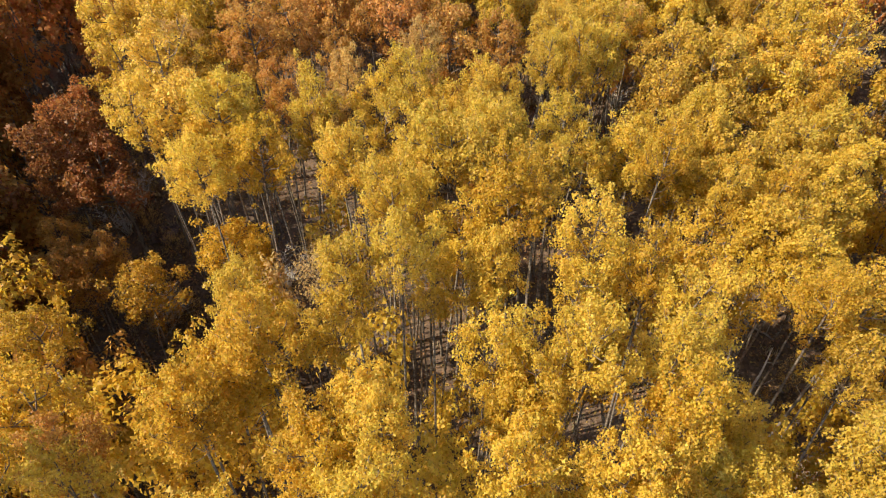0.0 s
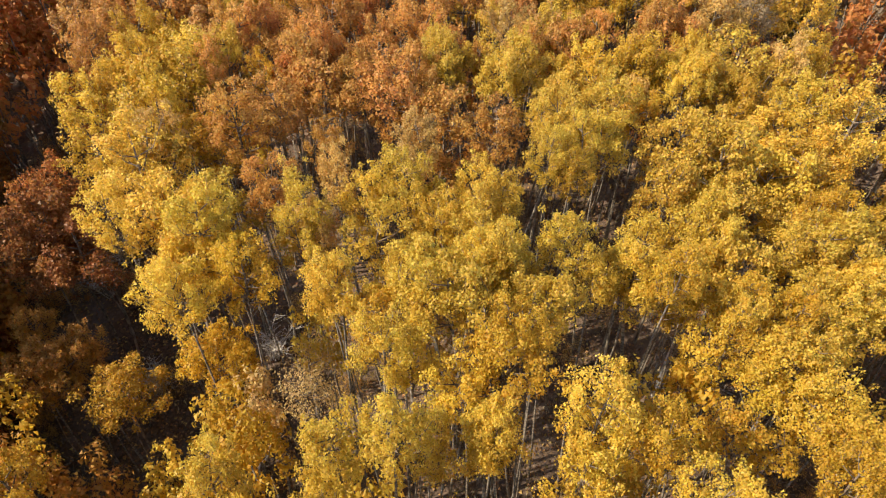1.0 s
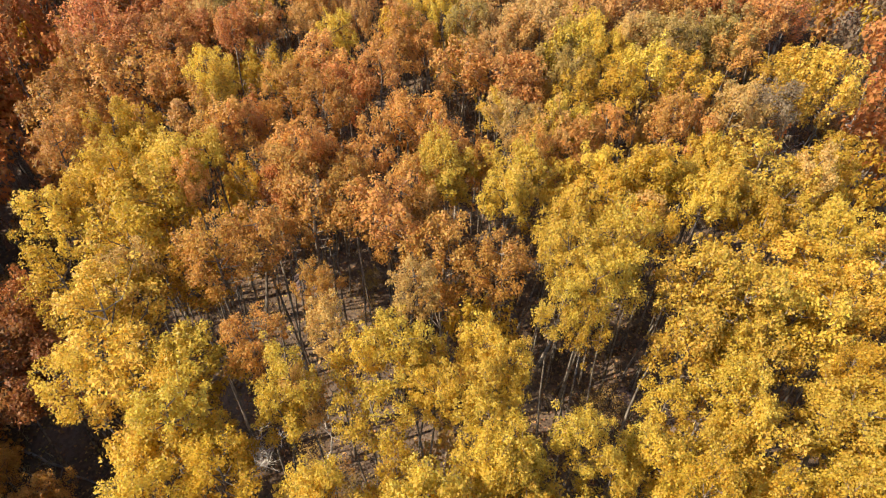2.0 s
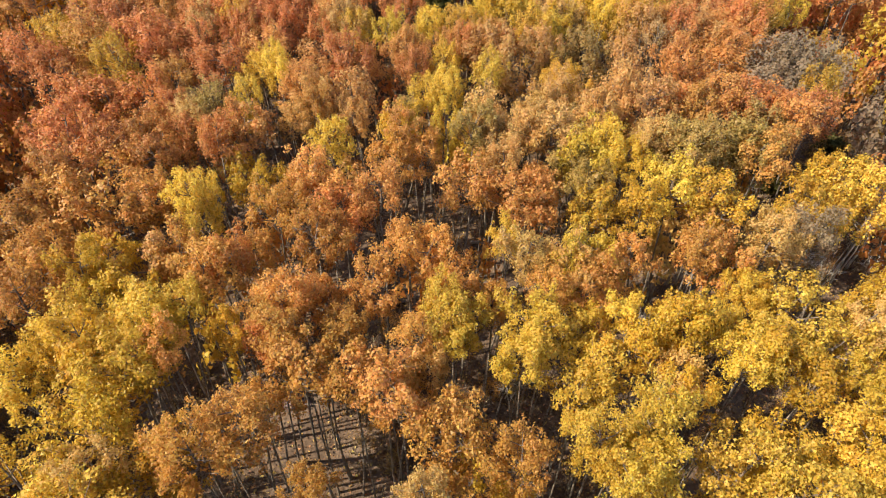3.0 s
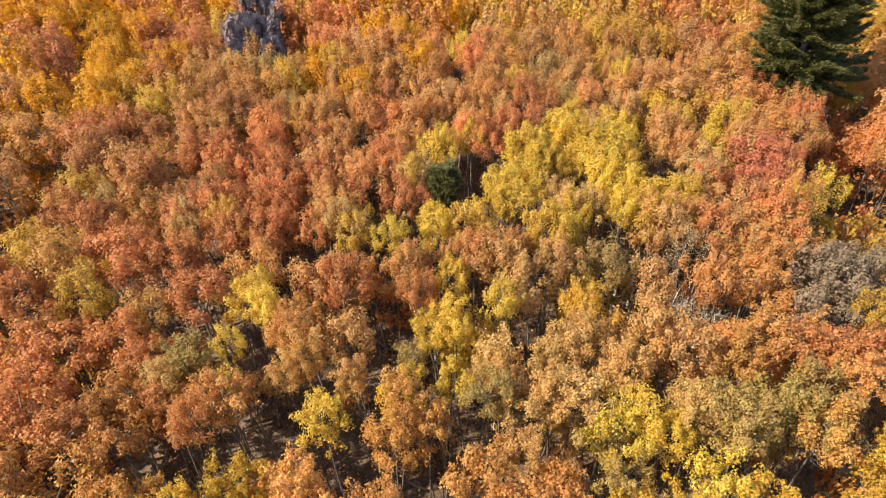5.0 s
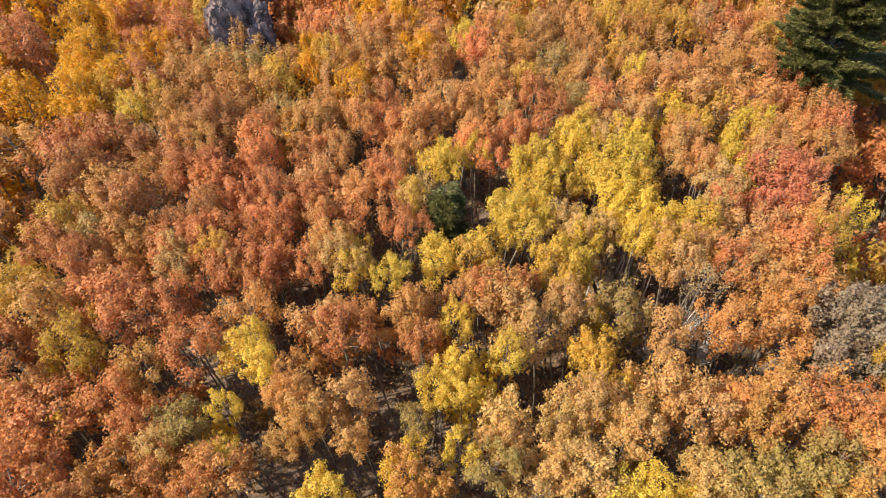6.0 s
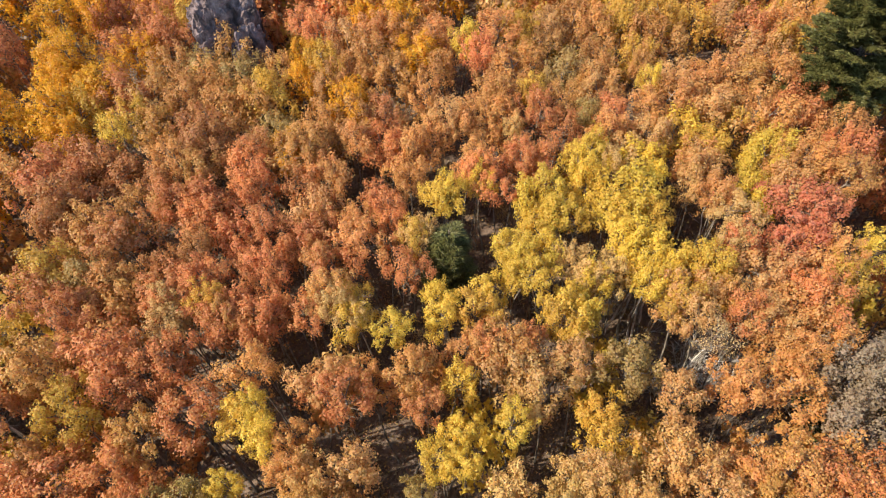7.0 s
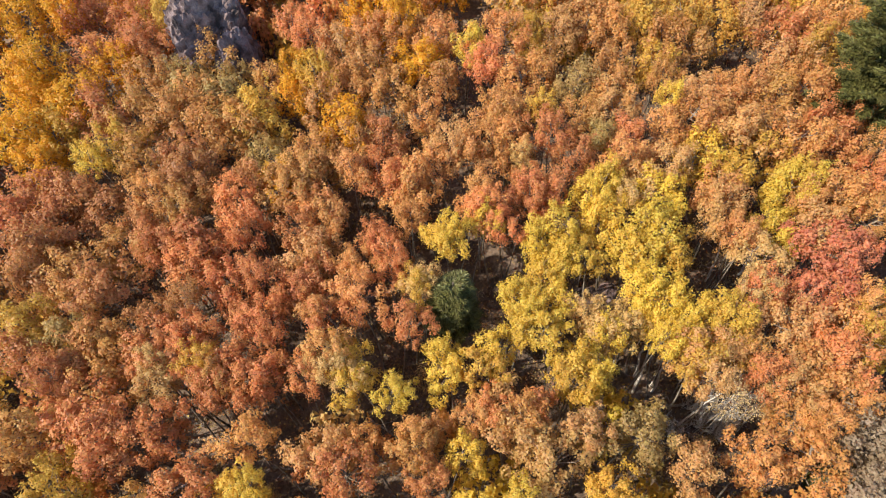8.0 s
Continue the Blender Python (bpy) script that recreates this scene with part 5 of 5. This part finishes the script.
for k, (x, y, s) in enumerate(ROCKS):
    boulder(x, y, height(x, y) + 0.12 * s, s, s * 0.8, s * 0.55, 60 + k, "grey boulder half sunk in leaf litter", (0, 0, 40 * k), detail=3)


# ---------------------------------------------------------------- dead wood
def fallen_log(x0, y0, x1, y1, thick, seed, lift=0.0, label="bleached fallen aspen log lying on the ground"):
    rng = random.Random(seed)
    a, b = Vector((x0, y0, height(x0, y0) + thick * 0.7)), Vector((x1, y1, height(x1, y1) + thick * 0.7 + lift))
    n = 6
    pts = [a.lerp(b, k / n) + Vector((rng.gauss(0, 0.03), rng.gauss(0, 0.03), 0)) for k in range(n + 1)]
    log = new("fallen_log")
    log.location = a
    v, f = [], []
    tube(v, f, [p - a for p in pts], [thick * (1 - 0.5 * k / n) for k in range(n + 1)], 8)
    mesh_object("trunk", v, f, DEADWOOD, log, True)
    for k in range(rng.randrange(2, 5)):
        q = pts[rng.randrange(2, n)] - a
        v, f = [], []
        e = q + Vector((rng.gauss(0, 0.35), rng.gauss(0, 0.35), abs(rng.gauss(0.3, 0.2))))
        tube(v, f, [q, q.lerp(e, 0.5) + Vector((0, 0, 0.05)), e], [thick * 0.35, thick * 0.22, 0.006], 5)
        mesh_object("branch_stub", v, f, DEADWOOD, log)
    return tagged(log, label, "log", "fallen logs")


def snag(x, y, tx, ty, h, thick, seed, label="bleached leaning dead aspen trunk with broken twigs"):
    """A dead standing stem from x, y whose top stands over tx, ty."""
    rng = random.Random(seed)
    base = Vector((x, y, height(x, y)))
    n = 6
    pts = [Vector(((tx - x) * (k / n) ** 1.2, (ty - y) * (k / n) ** 1.2, -0.15 + (h + 0.15) * k / n)) + Vector((rng.gauss(0, 0.05), rng.gauss(0, 0.05), 0)) * (k > 0) for k in range(n + 1)]
    tree = new("dead_aspen")
    tree.location = base
    v, f = [], []
    tube(v, f, pts, [thick * (1 - 0.75 * k / n) for k in range(n + 1)], 8)
    mesh_object("trunk", v, f, PALEBARK, tree, True)
    for k in range(rng.randrange(5, 9)):
        q = pts[rng.randrange(2, n + 1)]
        ax = Vector((rng.gauss(0, 1), rng.gauss(0, 1), 0.5)).normalized() * rng.uniform(0.4, 1.1)
        v, f = [], []
        tube(v, f, [q, q + ax * 0.55, q + ax + Vector((0, 0, 0.2))], [0.018, 0.011, 0.003], 5)
        branch = mesh_object("branch", v, f, DEADWOOD, tree)
        for _ in range(3):
            v, f = [], []
            s = q + ax * rng.uniform(0.3, 0.9)
            tube(v, f, [s, s + Vector((rng.gauss(0, 0.2), rng.gauss(0, 0.2), rng.uniform(0.05, 0.35)))], [0.007, 0.002], 3)
            mesh_object("twig", v, f, DEADWOOD, branch)
    return tagged(tree, label, "dead tree", "dead trees")


def bare_shrub(x, y, r, h, seed, label="leafless pale grey shrub with tangled twigs"):
    rng = random.Random(seed)
    shrub = new("bare_shrub")
    shrub.location = (x, y, height(x, y))
    for k in range(13):
        v, f = [], []
        a = rng.uniform(0, 6.28)
        tip = Vector((math.cos(a) * r * rng.uniform(0.3, 1), math.sin(a) * r * rng.uniform(0.3, 1), h * rng.uniform(0.6, 1.1)))
        mid = tip * 0.5 + Vector((rng.gauss(0, 0.1), rng.gauss(0, 0.1), 0.15))
        root = Vector((rng.gauss(0, 0.08), rng.gauss(0, 0.08), -0.08))
        tube(v, f, [root, mid, tip], [0.022, 0.014, 0.004], 5)
        stem = mesh_object("stem", v, f, PALEBARK, shrub)
        v, f = [], []
        for _ in range(18):
            w = rng.uniform(0.25, 1)
            q = root.lerp(mid, w * 2) if w < 0.5 else mid.lerp(tip, w * 2 - 1)
            e = q + Vector((rng.gauss(0, 0.25), rng.gauss(0, 0.25), rng.uniform(0, 0.4)))
            tube(v, f, [q, e], [0.011, 0.003], 3)
        tagged(mesh_object("twig_spray", v, f, PALEBARK, stem), kind="stuff")
    return tagged(shrub, label, "shrub", "bare shrubs")


fallen_log(8.96, 37.95, 10.74, 38.07, 0.09, 1)
fallen_log(10.07, 36.74, 11.88, 36.61, 0.08, 2)
fallen_log(12.89, 38.51, 13.61, 38.36, 0.12, 3)
fallen_log(19.49, 43.57, 21.14, 44.11, 0.12, 4)
fallen_log(14.89, 36.67, 17.25, 37.88, 0.12, 5)
fallen_log(14.44, 36.53, 15.47, 37.33, 0.08, 6)
fallen_log(15.37, 36.92, 15.84, 37.18, 0.1, 7)
fallen_log(8.36, 16.46, 10.62, 15.05, 0.06, 8)
fallen_log(10.90, 15.33, 11.91, 14.49, 0.06, 9)
fallen_log(5.33, 23.31, 6.25, 23.10, 0.07, 10)
fallen_log(-15.28, 16.87, -12.12, 15.77, 0.06, 11)
fallen_log(-3.69, 31.36, -1.37, 30.25, 0.07, 12)
fallen_log(-4.51, 37.66, -3.14, 36.82, 0.06, 13)
fallen_log(-8.89, 35.61, -7.42, 35.38, 0.05, 14)
fallen_log(-13.07, 37.72, -12.14, 37.36, 0.05, 15)
fallen_log(-16.52, 37.75, -15.86, 37.58, 0.06, 16)
fallen_log(-19.86, 36.41, -20.91, 36.64, 0.06, 17)
fallen_log(-19.50, 27.65, -17.99, 26.61, 0.06, 18)
fallen_log(-3.60, 38.99, -2.83, 38.50, 0.06, 19)
fallen_log(6.28, 38.63, 7.16, 37.67, 0.08, 20)
fallen_log(-5.67, 54.14, -4.08, 52.87, 0.07, 21)
fallen_log(1.05, 31.59, 2.84, 31.27, 0.07, 22)
fallen_log(9.63, 16.54, 11.40, 15.62, 0.05, 23)
fallen_log(9.28, 13.48, 10.61, 12.89, 0.06, 24)
fallen_log(-16.95, 16.89, -14.40, 15.93, 0.05, 25)
snag(7.87, 38.61, 7.78, 39.41, 4.5, 0.08, 26)
snag(8.70, 38.86, 8.57, 39.32, 4.3, 0.06, 27)
snag(6.45, 40.18, 6.55, 40.43, 3.5, 0.05, 28)
snag(8.00, 39.31, 7.64, 39.51, 4.3, 0.07, 29)
snag(8.75, 38.62, 8.41, 38.80, 4.3, 0.065, 30)
snag(7.05, 39.83, 7.85, 40.12, 3.9, 0.075, 31)
snag(7.69, 39.79, 7.53, 39.88, 3.7, 0.05, 32)
snag(12.32, 44.02, 11.86, 44.04, 3.9, 0.06, 33)
snag(13.95, 44.29, 13.47, 43.89, 3.7, 0.06, 34)
snag(8.83, 40.33, 8.48, 40.17, 4.1, 0.06, 35)
snag(8.16, 41.00, 7.96, 40.66, 4.1, 0.05, 36)
snag(1.75, 39.81, 1.93, 40.20, 3.9, 0.05, 37)
snag(18.72, 30.33, 18.78, 29.91, 3.4, 0.07, 38)
snag(17.62, 29.65, 18.18, 29.69, 3.4, 0.06, 39)
snag(18.28, 30.07, 19.00, 30.53, 3.8, 0.04, 40)
snag(9.96, 11.63, 10.21, 12.23, 3.0, 0.07, 41)
snag(11.49, 11.09, 11.91, 11.45, 3.2, 0.07, 42)
snag(10.86, 14.38, 10.32, 14.02, 2.4, 0.07, 43)
snag(7.52, 15.00, 7.88, 15.71, 3.0, 0.08, 44)
snag(-2.75, 18.98, -2.43, 18.53, 3.0, 0.05, 45)
snag(-7.96, 14.87, -8.30, 15.93, 3.6, 0.06, 46)
snag(-4.13, 16.51, -3.68, 16.15, 2.6, 0.06, 47)
snag(18.20, 36.95, 17.68, 38.60, 2.8, 0.05, 48)
snag(9.70, 37.12, 10.38, 37.28, 3.7, 0.06, 49)
snag(-6.30, 12.08, -5.25, 12.53, 2.6, 0.06, 50)
snag(-14.72, 11.65, -13.32, 11.72, 2.6, 0.07, 51)
snag(0.95, 15.00, 0.78, 14.79, 2.6, 0.07, 52)
snag(-4.37, 17.79, -3.83, 17.38, 3.0, 0.05, 53)
snag(17.66, 60.49, 16.78, 58.67, 4.1, 0.06, 54)
bare_shrub(10.33, 37.89, 1.2, 1.5, 55)
bare_shrub(11.66, 37.38, 1.1, 1.4, 56)
bare_shrub(9.11, 36.81, 0.9, 1.2, 57)
bare_shrub(7.30, 40.88, 1.0, 1.5, 58)
bare_shrub(10.69, 37.03, 1.3, 1.6, 59)
bare_shrub(11.39, 36.98, 0.9, 1.3, 60)
bare_shrub(16.11, 30.59, 1.3, 1.8, 61)
bare_shrub(16.96, 29.29, 1.0, 1.5, 62)
bare_shrub(10.94, 38.25, 1.0, 1.6, 63)
bare_shrub(8.06, 26.99, 0.8, 1.2, 64)
bare_shrub(19.47, 29.45, 1.2, 1.8, 65)
bare_shrub(-13.66, 18.98, 1.0, 1.6, 66)
bare_shrub(-10.63, 14.74, 0.8, 1.2, 67)
bare_shrub(-13.59, 20.59, 1.0, 1.6, 68)
bare_shrub(2.42, 24.12, 0.8, 1.2, 69)
bare_shrub(4.01, 40.65, 0.6, 1.2, 70)
bare_shrub(-12.75, 61.68, 0.9, 1.4, 71)
bare_shrub(-6.49, 16.42, 1.0, 1.4, 72)
bare_shrub(-10.66, 15.22, 1.0, 1.2, 73)
bare_shrub(15.84, 29.78, 1.2, 1.6, 74)
bare_shrub(-8.01, 59.84, 1.0, 1.6, 75)
bare_shrub(-3.65, 52.26, 1.0, 1.5, 76)


# ---------------------------------------------------------------- litter on the ground
rng = np.random.default_rng(77)
count = 26000
lx, ly = rng.uniform(-26, 26, count), rng.uniform(4, 60, count)
lx *= 0.55 + 0.45 * np.clip(ly / 50, 0, 1)
lp = np.array([(a, b, height(a, b) + 0.025) for a, b in zip(lx, ly)])
ln = rng.normal(0, 0.35, (count, 3)) + np.array([0, -0.15, 1.0])
litter = new("fallen_leaf_litter", leaf_mesh("fallen_leaf_litter", leaf_corners(rng, lp, ln, 0.10, 3), LITTER, 3))
litter.color = (0.42, 0.27, 0.10, 1)
tagged(litter, "dry yellow and brown fallen leaves strewn over the soil", "leaf litter", kind="stuff")
count = 22000
tuft = rng.uniform(0, 1, (900, 2))[rng.integers(0, 900, count)]
gx = (tuft[:, 0] - 0.5) * 46 + rng.normal(0, 0.16, count)
gy = 4 + tuft[:, 1] * 54 + rng.normal(0, 0.16, count)
root = np.array([(a, b, height(a, b) - 0.02) for a, b in zip(gx, gy)])
blade = np.stack([rng.normal(0, 0.10, count), rng.normal(0, 0.10, count), rng.uniform(0.12, 0.42, count)], 1)
wide = np.stack([rng.normal(0, 0.012, count), rng.normal(0, 0.012, count), np.zeros(count)], 1)
grass = new("dry_grass", leaf_mesh("dry_grass", np.stack([root - wide, root + blade, root + wide], 1).reshape(-1, 3), LITTER, 3))
grass.color = (0.40, 0.33, 0.20, 1)
tagged(grass, "dry straw-coloured grass tufts between the trees", "grass", kind="stuff")

# low brown brush that grows under the aspens
count = 3600
bx, by = rng.uniform(-25, 25, count), rng.uniform(2, 60, count)
bx *= 0.55 + 0.45 * np.clip(by / 50, 0, 1)
centre = np.repeat(np.array([(a, b, height(a, b)) for a, b in zip(bx, by)]), 36, axis=0)
bulk = rng.uniform(0.12, 0.34, count) * np.where(by < 24, 1.7, 1.0)   # taller in the hollow
off = rng.normal(0, 1, centre.shape) * np.repeat(bulk, 36)[:, None]
off[:, 2] = np.abs(off[:, 2]) * 1.3
normal = rng.normal(0, 0.8, centre.shape) + np.array([0, 0, 0.4])
brush = new("undergrowth_brush", leaf_mesh("undergrowth_brush", leaf_corners(rng, centre + off, normal, 0.075, 3), LITTER, 3))
brush.color = (0.26, 0.15, 0.065, 1)
tagged(brush, "low brown half-bare brush under the aspens", "undergrowth", kind="stuff")
